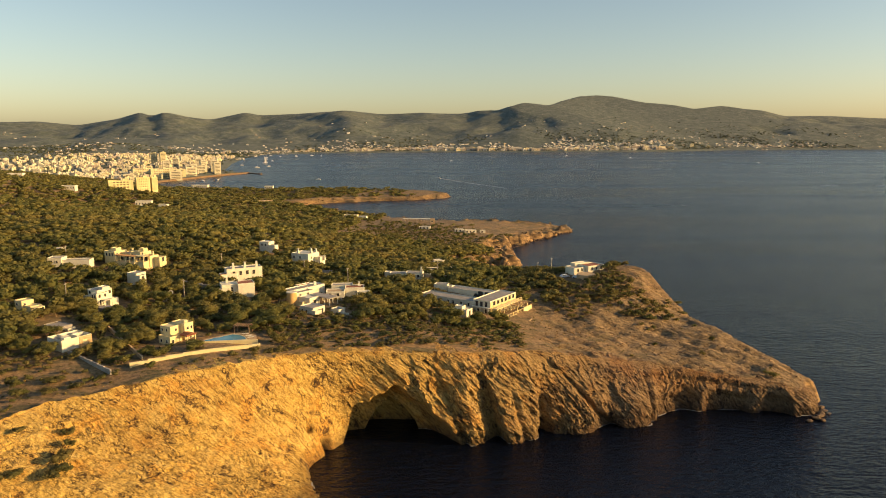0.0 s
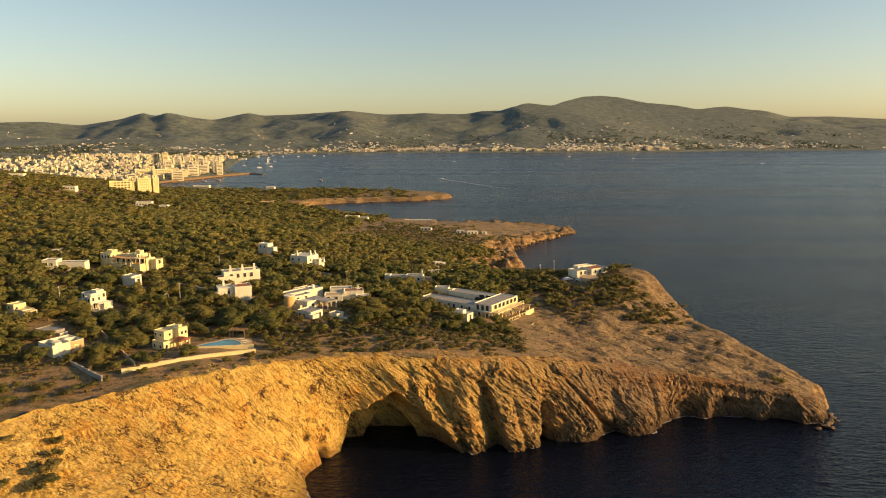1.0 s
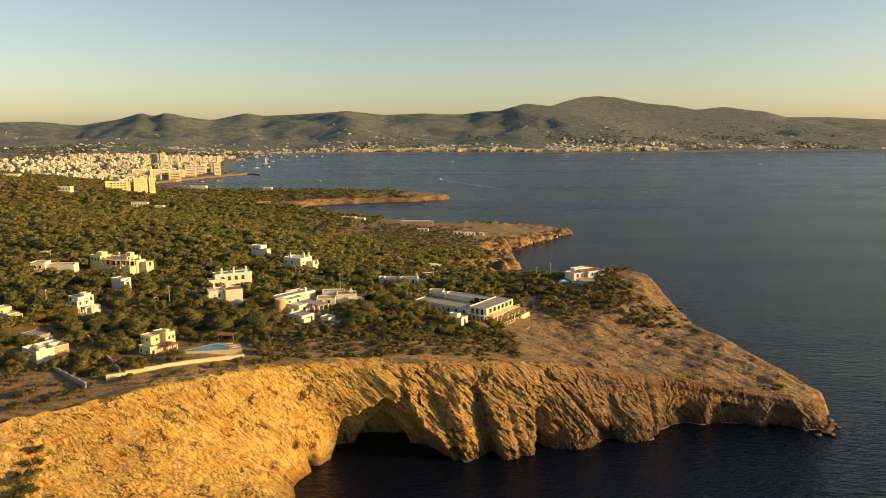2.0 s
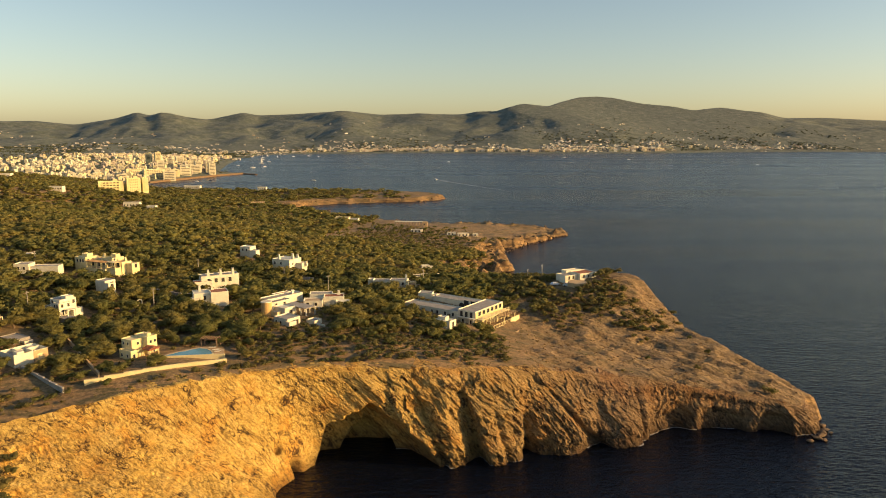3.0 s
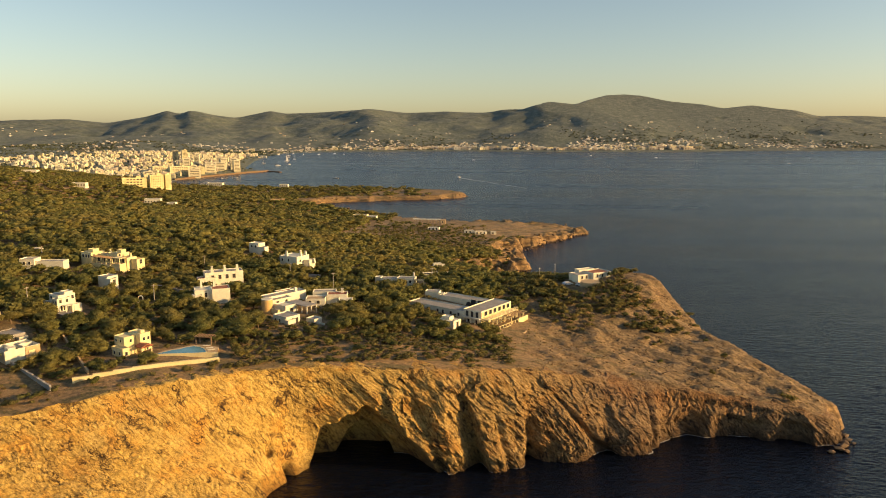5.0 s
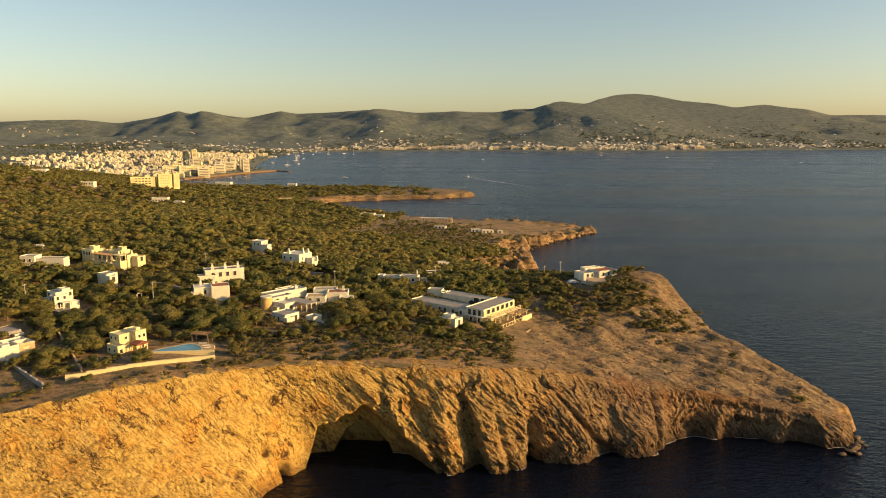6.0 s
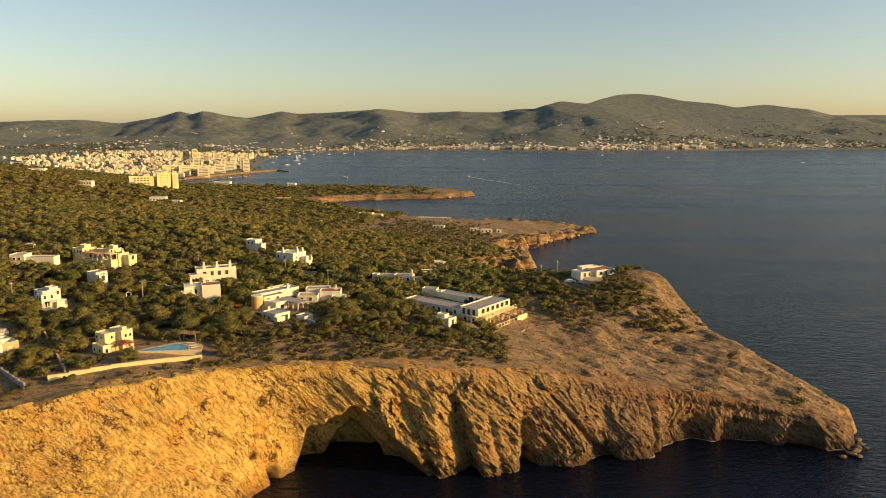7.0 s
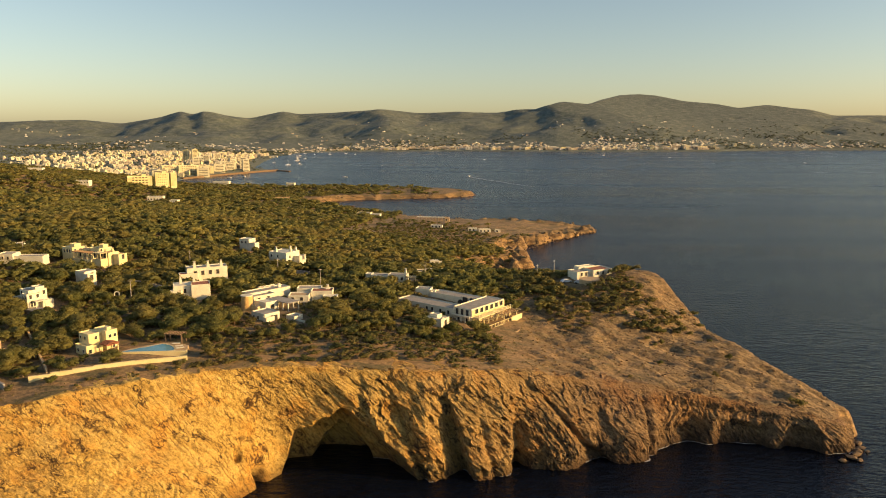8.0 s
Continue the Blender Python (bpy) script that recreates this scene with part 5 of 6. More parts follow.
def spread(x0, x1, y0, y1, gap, trees=False):
    """Jittered places on the land in view, with their heights, rim distance and coast distance."""
    out = []
    for y in np.arange(y0, y1, gap):
        for x in np.arange(x0, x1, gap):
            out.append((x + rng.uniform(-0.5, 0.5) * gap, y + rng.uniform(-0.5, 0.5) * gap))
    p = np.array(out)
    p = p[(p[:, 0] > -0.80 * p[:, 1] - 25) & (p[:, 0] < 0.62 * p[:, 1] + 20)]
    p = p[free(p, TAKEN + CLEAR if trees else TAKEN)]
    return p, height(p[:, 0], p[:, 1]), side(LAND_FRONT, p[:, 0], p[:, 1]), side(COAST, p[:, 0], p[:, 1])


# pines on the headland: the nearest as trees of their own, the rest joined
near, rest = [], []
p, z, rim, sea = spread(-290, 100, 170, 470, 4.1, True)
thick = grain(np.stack([p[:, 0] / 22, p[:, 1] / 22, 0 * z], -1), 81)
for (x, y), zz, r, s, t in zip(p, z, rim, sea, thick):
    if r < (7.0 if x < -45 else 15) or s < 9 or zz < 4:
        continue
    if x > 30 and (y < 262 or x > 42 + 0.35 * (y - 262)) or (x > 22 and y < 240):
        continue
    if x < -84 and y < 180 - 0.15 * (x + 84):
        continue
    if rng.random() > 0.80 + 0.75 * (t - 0.3):
        continue
    w = rng.choice((rng.uniform(3.6, 5.4), rng.uniform(5.2, 7.4), rng.uniform(6.6, 9.6))) * (0.75 if r < 22 else 1) * (0.7 if x > 26 else 1)
    open_side = -48 < x and r < 27
    if open_side and rng.random() < 0.62:
        continue
    w = w * (0.72 if open_side else 1)
    wide = 1.0 if y < 262 else 1.2
    spot = (x, y, zz - 0.3, w * wide, w * (rng.uniform(0.56, 0.84) if y < 262 else rng.uniform(0.58, 0.78)))
    (near if y < 262 and len(near) < 300 and -125 < x < 30 else rest).append(spot)
for x, y, zz, w, h in near:
    tree = new("pine_tree")
    tree.matrix_world = pose(x, y, zz, 0, 0, rng.uniform(0, 360)) @ Matrix.Diagonal((w, w * rng.uniform(0.7, 1.15), h, 1))
    tagged(tree, "round-topped green pine tree in the headland wood", "tree", "pines of the headland")
    for kind, meshes in (("crown", CROWNS), ("trunk", STEMS)):
        o = new(kind, meshes[rng.randrange(len(meshes))])
        o.parent = tree
scatter("pine_wood", [q for q in rest if q[1] < 335], FAR_CROWNS, PINE, "green pine wood on the headland", "pine wood")
scatter("pine_wood", [q for q in rest if q[1] >= 335], SMALL_CROWNS, PINE, "green pine wood behind the headland houses", "pine wood")
# woods further off
far = []
p, z, rim, sea = spread(-680, 60, 470, 1100, 7.0, True)
for (x, y), zz, s in zip(p, z, sea):
    if zz < 2.5 or s < 12 or (x > -60 and y > 560) and s < 60 and y < 740 or (y > 860 and x > -110 and rng.random() < (0.45 if x < -45 and y > 925 else 0.93)) or rng.random() < 0.08:
        continue
    w = rng.choice((rng.uniform(6.0, 9.5), rng.uniform(8.5, 14.5))) * (0.45 if x > -75 and y < 640 else 1)
    far.append((x, y, zz - 0.8, w * 1.1, w * rng.uniform(0.45, 0.66) * (0.8 if y > 850 else 1)))
scatter("pine_wood", far, SMALL_CROWNS, PINE, "dark green pine wood along the shore", "pine wood")
# low scrub on the cliff top and round the house on the point
low = []
p, z, rim, sea = spread(-200, 110, 140, 330, 2.1)
thick = grain(np.stack([p[:, 0] / 12, p[:, 1] / 9, 0 * z], -1), 91)
for (x, y), zz, r, s, t in zip(p, z, rim, sea, thick):
    if r < 3 or s < 5 or zz < 6:
        continue
    if x < 26:
        chance = 2.6 * (t - 0.30) + (1.2 if -48 < x and r < 26 else 0.35) if r > 4 else 0.2
        if x < -72 and r < 24:
            chance *= 0.22
        if x < -48 and y < 205 and 175 < y and abs((y - 177.9) - 0.5 * (x + 83)) < 5 - 2.0 * (y - 177.9 > 0.5 * (x + 83)) and x > -86:
            continue
    elif y > 256 and x < 81 + 3 * (t - 0.5) * 10:
        chance = 2.2 * (t - 0.45) + 1.6 * ease(30, 52, x) * (1 - ease(72, 84, x)) * ease(264, 280, y)
    else:
        chance = 0.35 * (t - 0.62)
    if rng.random() < chance:
        w = rng.uniform(1.5, 4.0) * (1.45 if x > 26 and y > 256 else 1.25 if x > 26 or (x > -48 and r < 26) else 1)
        low.append((x, y, zz - 0.25, w, w * (rng.uniform(0.36, 0.58) if -48 < x < 26 and r < 26 else rng.uniform(0.5, 0.8))))
# shrubs on the ledges of the western slope and below the boundary wall
shrubs = []
for x, y, zz, w in ((-85.6, 151.5, 19.6, 3.6), (-84.2, 148.4, 18.6, 3.0), (-83, 143.5, 16.9, 5.0), (-81.4, 140.6, 15.9, 4.6), (-82.6, 138, 15.6, 4.4), (-89.5, 136, 16.9, 4.0), (-92, 133, 17, 4.4), (-95, 148, 21.8, 3.0), (-53.5, 190.4, 26.4, 4.0),
                    (-49.3, 189.6, 26.0, 4.0), (-46, 191, 26.2, 3.4), (-100, 170, 25, 4), (-104, 163, 24.3, 4.5), (-92, 168, 24.6, 3.5), (-97, 164, 24.4, 3.8), (-108, 168, 25, 5), (-88, 172, 25.4, 3)):
    shrubs.append((x, y, zz - 0.3, w * 1.2, w * 0.85))
DENSE = [crown(rng, 7, 420, 0.75, 1, 0.10) for _ in range(4)]
scatter("shrubs", shrubs, DENSE, SCRUB, "round grey-green shrubs on the rocky western slope", "shrub")
scatter("scrub", low, BUSHES, SCRUB, "low dry green scrub on the cliff top", "scrub")
# low maquis on the slope behind the headland wood
low = []
p, z, rim, sea = spread(-60, 48, 425, 590, 3.4)
for (x, y), zz, s in zip(p, z, sea):
    if s > 7 and zz > 3 and rng.random() < 0.85 - 0.9 * ease(0, 40, x) * ease(520, 560, y):
        w = rng.uniform(2.0, 5.0)
        low.append((x, y, zz - 0.3, w, w * rng.uniform(0.35, 0.6)))
scatter("maquis", low, BUSHES, SCRUB, "low brown-green maquis on the slope above the bay", "scrub")
# tufts and loose stones on the open slopes
tufts, stones = [], []
p, z, rim, sea = spread(-150, 130, 140, 320, 1.5)
for (x, y), zz, r, s in zip(p, z, rim, sea):
    if r < 1 or s < 3 or zz < 3 or (x < 22 and r > 22):
        continue
    k = rng.random()
    if k < (0.10 if x > 34 else 0.30):
        w = rng.uniform(0.4, 1.1)
        tufts.append((x, y, zz - 0.1, w, w * 0.7))
    elif k < (0.38 if x > 34 else 0.33):
        w = rng.uniform(0.3, 0.9)
        stones.append((x, y, zz - 0.45 * w, w, w * 0.8))
scatter("dry_tufts", tufts, TUFTS, SCRUB, "small dry tufts on the stony slope", "scrub")
STONES = [crown(rng, 1, 0, 0.8, 1, 0.2) for _ in range(6)]
STONES = [((v.mean(0) + (v - v.mean(0)) * np.array([[rng.uniform(0.5, 1.15)] for _ in v])) * 2.0, f) for v, f in STONES]
loose = scatter("loose_stones", stones, STONES, ROCK, "loose ochre stones on the open slope", "stones")
loose.data.polygons.foreach_set("use_smooth", [False] * len(loose.data.polygons))
# broken rock along the low shores
rocks = []
p = np.array([(x + rng.uniform(-2, 2), y + rng.uniform(-2, 2)) for y in np.arange(405, 1010, 3.2) for x in np.arange(-240, 130, 3.2)])
s = side(COAST, p[:, 0], p[:, 1])
keep = (s > -3) & (s < 8)
z = height(p[:, 0], p[:, 1])
for (x, y), zz, t in zip(p[keep], z[keep], s[keep]):
    if rng.random() < 0.75 - 0.03 * t:
        w = rng.choice((rng.uniform(0.8, 1.8), rng.uniform(1.2, 2.6), rng.uniform(2.0, 3.6)))
        rocks.append((x, y, max(zz, -0.5) - 0.45 * w, w, w * rng.uniform(0.5, 0.9)))
for x, y, w in ((116.6, 205.6, 3.0), (118.6, 207.4, 2.8), (120.2, 209.6, 2.6), (113.4, 203.8, 2.2), (121.6, 211.6, 2.4), (117.8, 204.6, 1.8), (122.8, 214.4, 2.4), (122.4, 209.4, 1.4)):
    rocks.append((x - 0.8, y, -0.42 * w, w * 1.3, w * 0.62))
loose = scatter("shore_rocks", rocks, STONES, SHORE, "broken brown rock along the low shore", "rocks")
loose.data.polygons.foreach_set("use_smooth", [False] * len(loose.data.polygons))


# ---- cars beside the house on the point ----
def car(x, y, z, turn, paint, label):
    root = new("parked_car")
    root.matrix_world = pose(x, y, z, 0, 0, turn)
    tagged(root, label, "car", "parked cars")
    bm = bmesh.new()
    side_line = [(-2.1, 0.35), (2.1, 0.35), (2.15, 0.75), (1.2, 0.92), (0.6, 1.42), (-1.2, 1.45), (-1.9, 0.95), (-2.15, 0.8)]
    rows = [[bm.verts.new((a, b * (0.8 if h > 1.2 else 0.88), h)) for a, h in side_line] for b in (-1, 1)]
    bm.faces.new(rows[0])
    bm.faces.new(rows[1][::-1])
    for k in range(len(side_line)):
        n = (k + 1) % len(side_line)
        bm.faces.new((rows[0][k], rows[1][k], rows[1][n], rows[0][n]))
    bmesh.ops.bevel(bm, geom=bm.edges[:], offset=0.06, segments=2, affect="EDGES")
    part("body", bm, paint, root)
    solid("side_window", (-0.3, 0, 0.98, 1.7, 1.68, 0.34), GLASS, root, "dark glass")
    for a in (-1.3, 1.3):
        for b in (-0.8, 0.8):
            bm = bmesh.new()
            bmesh.ops.create_cone(bm, segments=16, radius1=0.32, radius2=0.32, depth=0.22, cap_ends=True, matrix=Matrix.Translation((a, b, 0.32)) @ Matrix.Rotation(math.pi / 2, 4, "X"))
            part("wheel", bm, DARK, root)


CAR_WHITE = grained("white_car_paint", (0.70, 0.70, 0.69), (0.78, 0.78, 0.77), 0.5, 0.25, 0)
for x, y, turn in ((52.6, 297, 20), (57.6, 295.0, -25)):
    car(x, y, hold(x, y) + 0.05, turn, CAR_WHITE, "small white car parked beside a house")


# ---- the town across the bay ----
TOWN_WHITE = grained("town_white_plaster", (0.50, 0.465, 0.33), (0.67, 0.63, 0.46), 0.05, 0.85, 0, 6, 0.2)
TOWN_CREAM = grained("town_cream_plaster", (0.55, 0.49, 0.28), (0.70, 0.63, 0.40), 0.05, 0.85, 0, 6, 0.2)
FAR_WHITE = grained("far_white_plaster", (0.52, 0.50, 0.43), (0.68, 0.66, 0.58), 0.05, 0.85, 0, 6, 0.2)
HOTEL_YELLOW = grained("yellow_hotel_plaster", (0.70, 0.60, 0.29), (0.84, 0.75, 0.41), 0.05, 0.85, 0, 6, 0.15)
TOWN_TAN = grained("town_tan_plaster", (0.36, 0.31, 0.24), (0.48, 0.42, 0.33), 0.05, 0.85, 0, 6, 0.2)


def block(label, w, d, floors, mat, name="apartment_block", group="buildings of the town", bays=0):
    """A block of flats: walls, a roof hut, and on each floor a window band and a balcony."""
    root = new(name)
    tagged(root, label, "building", group)
    h = 3.1 * floors
    bm = bmesh.new()
    faces = box(bm, 0, 0, -5, w, d, h + 5.8)
    top = max(faces, key=lambda f: f.calc_center_median().z)
    bmesh.ops.inset_region(bm, faces=[top], thickness=0.4, use_even_offset=True)
    bmesh.ops.translate(bm, verts=top.verts, vec=(0, 0, -0.8))
    part("wall", bm, mat, root)
    solid("roof_hut", (w * 0.18, 0, h, min(5, w * 0.3), d * 0.4, 2.8), mat, root)
    for k in range(floors):
        z = 3.1 * k
        if floors > 2:
            o = solid("window_band", (0, -d / 2 - 0.03, z + 1.15, w * 0.72, 0.1, 1.1), DARK, root, "dark window band")
            solid("balcony", (0, -d / 2 - 0.4, z + 0.1, w - 1.0, 0.75, 1.05), mat, root)
            for s in np.linspace(-w / 2 + 0.8, w / 2 - 0.8, bays) if bays else ():
                solid("balcony_wall", (s, -d / 2 - 0.4, z + 0.1, 1.3, 0.8, 3.0), mat, o)
            solid("window_band", (w / 2 + 0.03, 0, z + 1.0, 0.1, d * 0.45, 1.5), DARK, root, "dark window band")
        else:
            for s in np.arange(-w / 2 + 2, w / 2 - 1, 4.0):
                solid("window", (s, -d / 2 - 0.03, z + 1.0, 1.3, 0.1, 1.3), DARK, root, "dark window")
    return root


def stand(root, x, y, turn):
    root.matrix_world = pose(x, y, max(1.5, hold_far(x, y) if y > 1100 else hold(x, y)), 0, 0, turn)
    return root


# the large yellow hotel at the edge of the wood, in two wings
for x, y, turn, w, d, floors in ((-400, 872, 27, 28, 11, 4), (-377, 882, 32, 16, 11, 5), (-366, 889, 36, 7, 11, 5)):
    stand(block("large yellow hotel with rows of balconies", w, d, floors, HOTEL_YELLOW, "hotel", "buildings of the town", 8), x, y, turn).location.z = 17.5
kinds = [block("white seaside block of flats with balconies", 22, 13, 5, TOWN_WHITE), block("cream seaside block of flats with balconies", 26, 13, 4, TOWN_CREAM),
         block("tall white tower block in the town", 14, 13, 8, TOWN_WHITE), block("pale tan block of flats in the town", 22, 14, 3, TOWN_TAN),
         block("low white town house with a flat roof", 15, 11, 2, TOWN_WHITE), block("low cream town house with a flat roof", 13, 11, 2, TOWN_CREAM),
         block("white town house of three floors", 16, 12, 3, TOWN_WHITE), block("cream town house of three floors", 18, 12, 3, TOWN_CREAM)]
for ob, spot in zip(kinds, ((-505, 1330), (-520, 1385), (-596, 1520), (-560, 1400), (-600, 1290), (-640, 1320), (-570, 1280), (-560, 1330))):
    stand(ob, *spot, 25)
town = random.Random(5)
taken = []
def placed(kind, x, y, turn, gap):
    if any((x - a) ** 2 + (y - b) ** 2 < gap * gap for a, b in taken):
        return False
    taken.append((x, y))
    size = (town.uniform(0.8, 1.0) if kind in (0, 1, 2, 8, 9) else town.uniform(0.5, 0.8)) if y < 2500 else town.uniform(0.6, 0.95)
    copy_thing(kinds[kind], pose(x, y, max(1.5, hold_far(x, y)), 0, 0, turn) @ Matrix.Diagonal((size, size, size, 1)))
    return True
# along the quay
kinds.append(stand(block("wide pale block of flats with vertical fins on the quay", 38, 12, 5, TOWN_CREAM, bays=10), -536, 1336, 38))
kinds.append(stand(block("tall pale yellow tower block", 13, 12, 10, TOWN_CREAM), -690, 1740, 35))
taken += [(-536, 1336), (-525, 1336), (-547, 1336), (-690, 1740)]
for kind, x, y, turn in ((9, -712, 1742, 5), (2, -476, 1486, 30), (2, -490, 1512, 20), (0, -505, 1470, 25), (2, -520, 1530, 35), (0, -508, 1420, 30), (1, -519, 1380, 25), (3, -545, 1440, 20), (0, -535, 1500, 15),
                         (0, -560, 1560, 30), (2, -560, 1620, 20), (1, -580, 1500, 25), (3, -548, 1290, 30), (6, -530, 1290, 10), (8, -600, 1400, 40), (2, -620, 1640, 15), (0, -500, 1550, 40)):
    placed(kind, x, y, turn, 8)
made = 0
while made < 225:
    y = town.uniform(1190, 2450)
    shore = np.interp(y, [1170, 1277, 1390, 1500, 1690, 2050, 2600], [-515, -525, -500, -480, -540, -640, -740])
    x = shore - 15 - abs(town.gauss(0, 1)) * (170 + 0.16 * (y - 1200))
    if x < -0.66 * y - 40 or y > np.interp(x / y, [-0.64, -0.52, -0.40, -0.30], [1480, 2300, 2500, 2500]):
        continue
    tall = town.random() < 0.10 * (1 - ease(1600, 2200, y)) * ease(-0.50, -0.42, x / y)
    made += placed(town.choice((0, 1, 3, 3)) if tall else town.choice((4, 5, 6, 7, 4, 5)), x, y, town.uniform(-25, 60), 12)
# hotels on the far shore
for k in range(60):
    x = town.uniform(-640, 1300) if k < 52 else town.uniform(-1100, -600)
    y = np.interp(x, [-1100, -733, -580, -92, 410, 1022, 1357], [2700, 2950, 3110, 3230, 3180, 3225, 3430]) + town.uniform(8, 70)
    placed(town.choice((0, 1, 3, 0, 1, 6)), x, y, town.uniform(-5, 40), 22)


def far_houses(name, spots, mat, label):
    """Joined far-off houses, each with a roof room and dark windows: x, y, z, width, depth, height, turn."""
    vs, fs, dark, holes = [], [], [], []

    def cube(rows, quads, x, y, c, s, u0, u1, v0, v1, z0, z1):
        b = len(rows)
        for zz in (z0, z1):
            rows.extend((x + u * c - v * s, y + u * s + v * c, zz) for u, v in ((u0, v0), (u1, v0), (u1, v1), (u0, v1)))
        quads.append((b + 4, b + 5, b + 6, b + 7))
        quads.extend((b + k, b + (k + 1) % 4, b + 4 + (k + 1) % 4, b + 4 + k) for k in range(4))

    for x, y, z, w, d, h, a in spots:
        c, s = math.cos(a), math.sin(a)
        cube(vs, fs, x, y, c, s, -w / 2, w / 2, -d / 2, d / 2, z - 6, z + h)
        t = town.uniform(-0.5, 0.1) * w
        cube(vs, fs, x, y, c, s, t, t + 0.4 * w, -d * 0.2, d * 0.45, z + h, z + h + town.uniform(0.15, 0.4) * h)
        for k in range(max(1, int(h / 3))):
            for u in (-0.3, 0.12):
                cube(dark, holes, x, y, c, s, u * w, (u + 0.2) * w, -d / 2 - 0.15, -d / 2 + 0.05, z + 3 * k + 1.0, z + 3 * k + 2.3)
    body = tagged(put(name, vs, fs, mat), label, "houses", kind="stuff")
    put("windows", dark, holes, DARK, body, label="dark windows")
    return body


SHORE_X, SHORE_Y = [-750, -580, -92, 410, 1022, 1357, 2100], [2960, 3110, 3230, 3180, 3225, 3430, 3480]


def bunched(x, y):
    return grain(np.array([[x / 130, y / 90, 0.0]]), 95)[0]


for mat, count, label in ((FAR_WHITE, 980, "small white houses spread over the far shore"), (TOWN_TAN, 500, "small pale tan houses spread over the far shore")):
    spots = []
    while len(spots) < count:
        kind = len(spots) % 10
        if kind < 7:
            x = town.uniform(-750, 1950)
            y = np.interp(x, SHORE_X, SHORE_Y) + 14 + abs(town.gauss(0, 1)) * (150 if x < 300 else 118 if x < 1330 else 75)
            dense = (1.2 if x < 520 else 2.6 if x < 1330 else 0.6) * max(0.0, bunched(x, y) - 0.12)
        elif kind < 9:
            x, y = town.uniform(-1900, -650), town.uniform(2300, 3300)
            dense = 1.1 * max(0.0, bunched(x, y) - 0.25) * (1 if x > -0.56 * y else 0.35)
        else:
            x, y = town.uniform(-2600, 2600), town.uniform(3300, 3950)
            dense = 0.9 * max(0.0, bunched(x / 2, y) - 0.4)
        if town.random() > dense:
            continue
        spots.append((x, y, hold_far(x, y), town.uniform(5, 16), town.uniform(5, 8), town.uniform(1.8, 3.8), town.uniform(-0.2, 0.8)))
    far_houses("far_houses", spots, mat, label)

# larger blocks in a row along the far shore
for mat, shift in ((FAR_WHITE, 0), (TOWN_TAN, 1), (TOWN_TAN, 2), (TOWN_CREAM, 3)):
    spots = []
    for k in range(70 if shift < 3 else 22):
        x = (-420 + 21 * k + 7 * shift if shift < 3 else -380 + 66 * k) + town.uniform(-6, 6)
        if grain(np.array([[x / 120, 0.3, 0.0]]), 96)[0] < 0.24:
            continue
        y = np.interp(x, SHORE_X, SHORE_Y) + town.uniform(14, 60)
        spots.append((x, y, hold_far(x, y), town.uniform(12, 34), town.uniform(9, 14), town.uniform(5, 12), town.uniform(-0.1, 0.3)))
    far_houses("shore_blocks", spots, mat, "pale blocks of flats in a row along the far shore")

spots = []
while len(spots) < 760:
    y = town.uniform(1200, 2450)
    x = np.interp(y, [1170, 1277, 1390, 1500, 1690, 2050, 2600], [-515, -525, -500, -480, -540, -640, -740]) - 8 - abs(town.gauss(0, 1)) * (170 + 0.16 * (y - 1200))
    if len(spots) % 6 == 0:
        y = town.uniform(1300, 1800)
        x = y * town.uniform(-0.67, -0.50)
    if x < -0.66 * y - 40 or y > np.interp(x / y, [-0.64, -0.52, -0.40, -0.30], [1760, 2350, 2500, 2500]) or town.random() > 0.35 + 0.8 * bunched(x, y):
        continue
    if all((x - a) ** 2 + (y - b) ** 2 > 64 for a, b in taken):
        taken.append((x, y))
        spots.append((x, y, hold_far(x, y), town.uniform(5, 12), town.uniform(5, 9), town.uniform(3, 8), town.uniform(-0.3, 0.9)))
far_houses("town_houses", spots[::3], TOWN_WHITE, "small white houses between the blocks of the town")
far_houses("town_houses", spots[1::3], TOWN_CREAM, "small cream houses between the blocks of the town")
far_houses("town_houses", spots[2::3], TOWN_TAN, "small tan houses between the blocks of the town")
mole = new("breakwater")
mole.matrix_world = pose(-458, 1225, 0)
tagged(mole, "long brown stone breakwater along the harbour", "breakwater")
line = [(-516, 1262), (-511, 1300), (-486, 1394), (-457, 1492), (-430, 1552), (-408, 1536), (-392, 1518)]
for k, ((ax, ay), (bx, by)) in enumerate(zip(line, line[1:])):
    bm = bmesh.new()
    long, wide, high = math.hypot(bx - ax, by - ay), (9 if k < 4 else 7), (3.2 if k < 4 else 2.0)
    for f in box(bm, 0, 0, -2, long + 3, wide, 2 + high):
        if f.calc_center_median().z > high - 0.1:
            bmesh.ops.scale(bm, vec=(1, 0.6, 1), verts=f.verts)
    o = part("mole_section", bm, SHORE, mole)
    o.matrix_basis = pose((ax + bx) / 2 + 458, (ay + by) / 2 - 1225, 0, 0, 0, math.degrees(math.atan2(by - ay, bx - ax)))

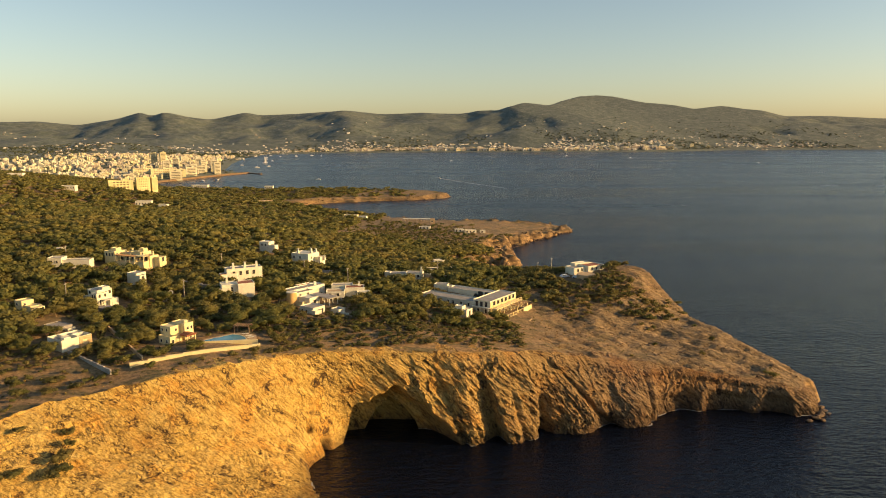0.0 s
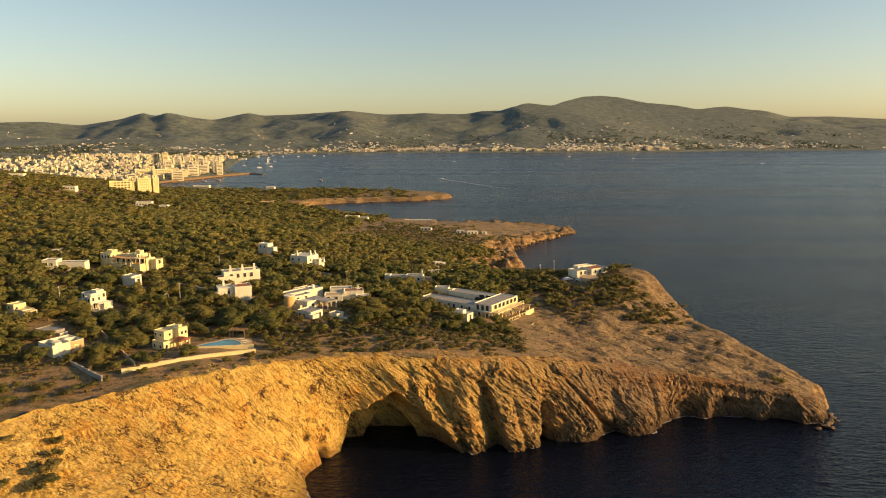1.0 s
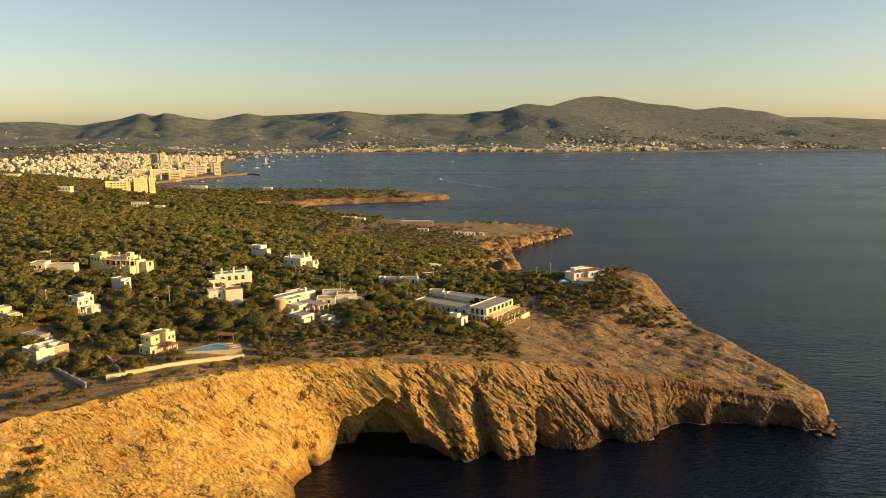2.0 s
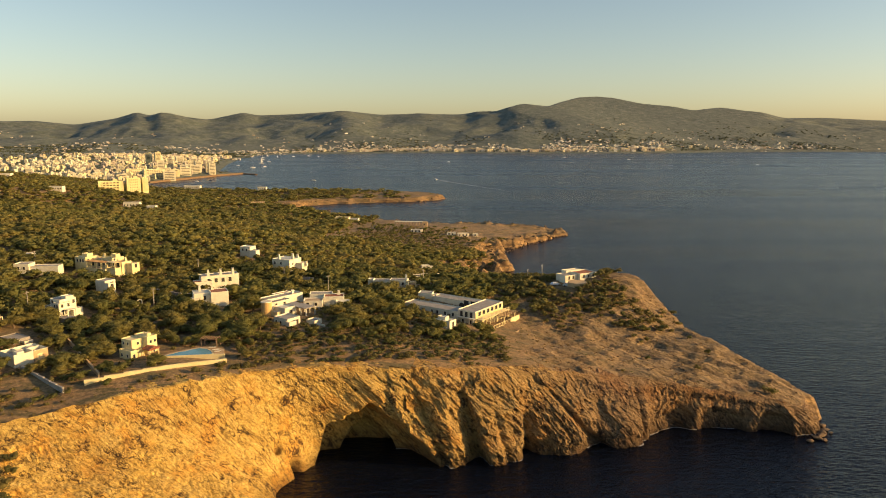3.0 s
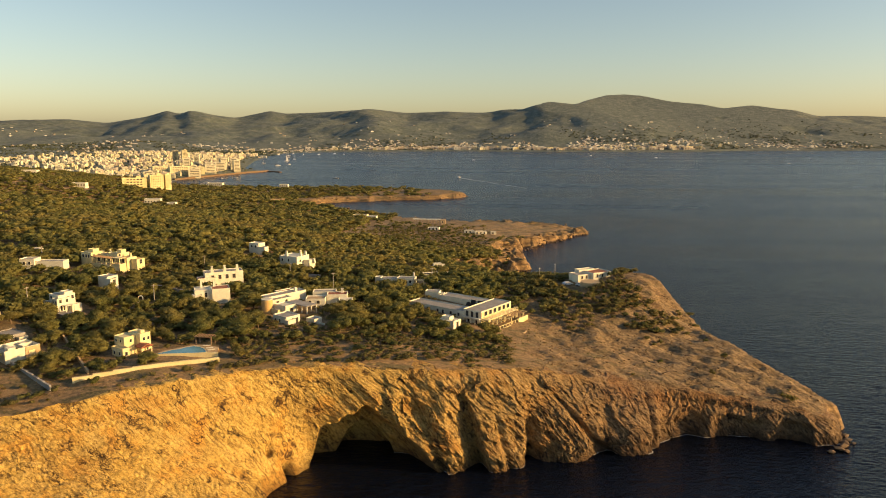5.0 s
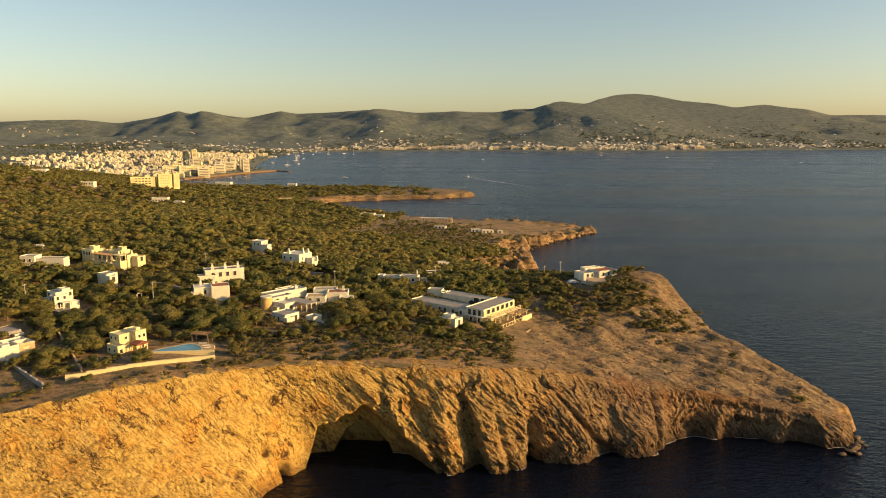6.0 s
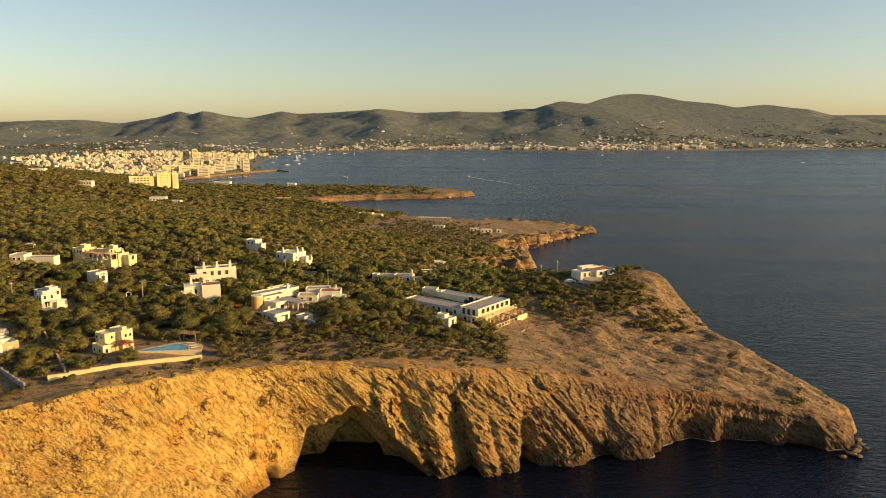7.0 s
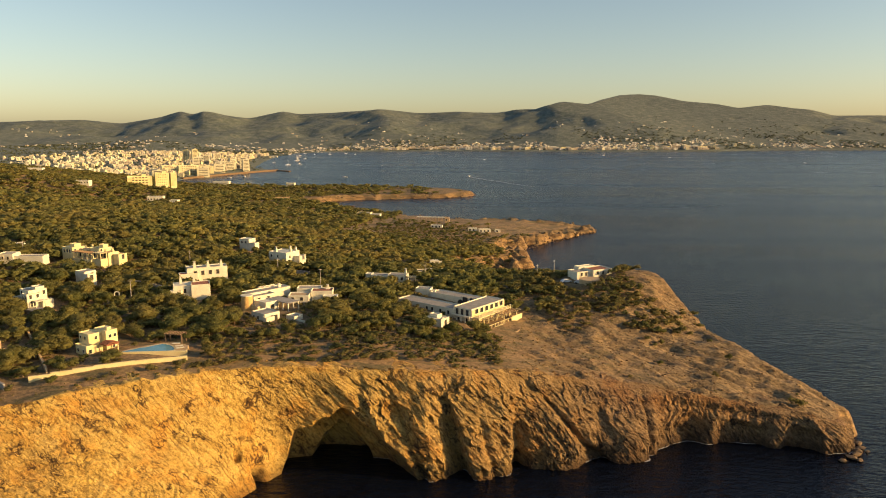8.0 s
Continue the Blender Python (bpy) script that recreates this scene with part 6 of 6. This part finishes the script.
# trees between the houses of the town and on the slopes
spots = []
while len(spots) < 2600:
    y = town.uniform(1150, 3000)
    spots.append((town.uniform(-0.66 * y - 60, -400 - 0.14 * (y - 1150)), y))
p = np.array(spots)
z = height(p[:, 0], p[:, 1])
rows = [(x, y, zz - 1, w, w * 0.6) for (x, y), zz, w in zip(spots, z, np.linspace(6, 14, 2600)) if zz > 2 and all((x - a) ** 2 + (y - b + 6) ** 2 > 80 for a, b in taken)]
scatter("town_trees", rows, TUFTS, FAR_LEAF, "dark green trees between the houses of the town", "trees")
rows = []
while len(rows) < 2600:
    x = town.uniform(-1900, 2100)
    y = (np.interp(x, SHORE_X, SHORE_Y) if x > -700 else 2500) + 10 + abs(town.gauss(0, 1)) * 210
    if bunched(x + 900, y) > 0.42:
        w = town.uniform(9, 22)
        rows.append((x, y, hold_far(x, y) - 1.5, w, w * 0.5))
scatter("far_woods", rows, TUFTS, FAR_LEAF, "dark green trees between the houses of the far shore", "trees")


# ---- boats ----
HULL = grained("white_boat_hull", (0.68, 0.66, 0.62), (0.80, 0.79, 0.76), 0.3, 0.35, 0)
SAIL = grained("white_sail", (0.70, 0.68, 0.62), (0.80, 0.78, 0.72), 0.3, 0.8, 0)


def boat(long, mast, sail, label):
    root = new("sailing_boat" if mast else "motor_boat")
    tagged(root, label, "boat", "boats in the bay")
    bm = bmesh.new()
    rings = []
    for t in np.linspace(0, 1, 9):
        half = 0.16 * long * math.sin(math.pi * min(1, 0.25 + 0.75 * t)) ** 0.7 if t < 1 else 0.01
        x = long * (t - 0.5)
        rings.append([bm.verts.new((x, s * half * k, zz)) for s, k, zz in ((-1, 1, 0.09 * long), (-1, 0.75, 0.0), (0, 0, -0.05 * long), (1, 0.75, 0.0), (1, 1, 0.09 * long))])
    for a, b in zip(rings, rings[1:]):
        for k in range(4):
            bm.faces.new((a[k], a[k + 1], b[k + 1], b[k]))
        bm.faces.new((a[4], a[0], b[0], b[4]))
    bm.faces.new(rings[0])
    part("hull", bm, HULL, root)
    solid("cabin", (-0.05 * long, 0, 0.09 * long, 0.34 * long, 0.16 * long, 0.08 * long), HULL, root, bevel=0.1)
    if mast:
        bm = bmesh.new()
        bmesh.ops.create_cone(bm, segments=8, radius1=0.14, radius2=0.08, depth=1.1 * long, cap_ends=True, matrix=Matrix.Translation((0.06 * long, 0, 0.62 * long)))
        part("mast", bm, HULL, root)
        solid("boom", (-0.16 * long, 0, 0.24 * long, 0.42 * long, 0.2, 0.2), HULL, root)
    if sail:
        bm = bmesh.new()
        pts = [(0.04 * long, 0, 0.26 * long), (-0.36 * long, 0.06 * long, 0.26 * long), (0.04 * long, 0, 1.25 * long)]
        f = bm.faces.new([bm.verts.new(q) for q in pts])
        r = bmesh.ops.extrude_face_region(bm, geom=[f])
        bmesh.ops.translate(bm, verts=[v for v in r["geom"] if isinstance(v, bmesh.types.BMVert)], vec=(0, 0.12, 0))
        part("sail", bm, SAIL, root)
    return root


moored = boat(13, True, False, "white sailing boat moored in the bay")
moored.matrix_world = pose(-480, 1823, 0.2, 0, 0, 20)
sailing = boat(15, True, True, "white sailing boat under sail in the bay")
sailing.matrix_world = pose(-528, 2096, 0.2, 0, 0, 200)
motor = boat(12, False, False, "white motor boat on the bay")
motor.matrix_world = pose(-237, 1331, 0.2, 0, 0, 170)
for ob, x, y, turn in ((moored, -465, 1885, 60), (moored, -554, 1947, 10), (moored, -770, 2835, 30), (moored, -675, 2770, 15), (motor, -447, 1308, 150), (motor, -431, 1340, 160),
                       (moored, -562, 2709, 40), (moored, -515, 2780, 20), (moored, -466, 2715, 75), (motor, 463, 2644, 30), (motor, 27, 2207, 5), (motor, -7, 1372, 128),
                       (motor, 903, 2017, 0), (motor, 645, 2429, 10), (moored, -640, 2560, 20), (moored, -600, 2400, 5), (moored, -700, 2650, 50), (moored, -540, 2240, 10), (moored, -610, 2660, 80)):
    copy_thing(ob, pose(x, y, 0.2, 0, 0, turn) @ Matrix.Scale(0.8 if y < 2300 else 0.9, 4))


def wake(points, w0, w1, label):
    n = len(points)
    vs = []
    for k, (x, y) in enumerate(points):
        a, b = points[max(0, k - 1)], points[min(n - 1, k + 1)]
        dx, dy = b[0] - a[0], b[1] - a[1]
        s = math.hypot(dx, dy)
        w = (w0 + (w1 - w0) * k / (n - 1)) / 2 * town.uniform(0.5, 1.3)
        vs += [(x - dy / s * w, y + dx / s * w, 0.03), (x + dy / s * w, y - dx / s * w, 0.03)]
    return tagged(put("wake", vs, [(2 * k, 2 * k + 1, 2 * k + 3, 2 * k + 2) for k in range(n - 1)], FOAM), label, "wake", kind="structure")


wake([(-5 + 97 * t + 10 * t * t, 1368 - 250 * t) for t in np.linspace(0, 1, 26)], 3.5, 0.8, "thin pale wake behind a motor boat")
wake([(640 + 2.2 * t, 2429 - 0.3 * t) for t in np.linspace(0, 40, 10)], 6, 1, "short pale wake behind a motor boat")

# ---- poles along the lanes ----
def pole(x, y, z, h):
    root = new("utility_pole")
    root.matrix_world = pose(x, y, z, 0, 0, town.uniform(0, 90))
    tagged(root, "tall weathered wooden utility pole with a crossarm", "pole", "utility poles")
    bm = bmesh.new()
    bmesh.ops.create_cone(bm, segments=8, radius1=0.17, radius2=0.10, depth=h + 1.5, cap_ends=True, matrix=Matrix.Translation((0, 0, (h - 1.5) / 2)))
    part("post", bm, POLE, root)
    solid("crossarm", (0, 0, h - 0.5, 1.4, 0.12, 0.14), POLE, root)


POLE = grained("grey_pole", (0.32, 0.29, 0.24), (0.44, 0.40, 0.34), 2.0)
for x, y, z, h in ((-59.9, 297, 27, 7.3), (-38.4, 277, 27.2, 7.3), (-2.4, 303, 25.6, 6), (50, 318, 25, 6), (-92.7, 245, 30.5, 6), (-158.8, 291, 34.5, 7), (-96.3, 300, 29.6, 7), (-128.4, 233, 31.5, 6.5), (42, 305, 25.5, 6)):
    pole(x, y, z, h)
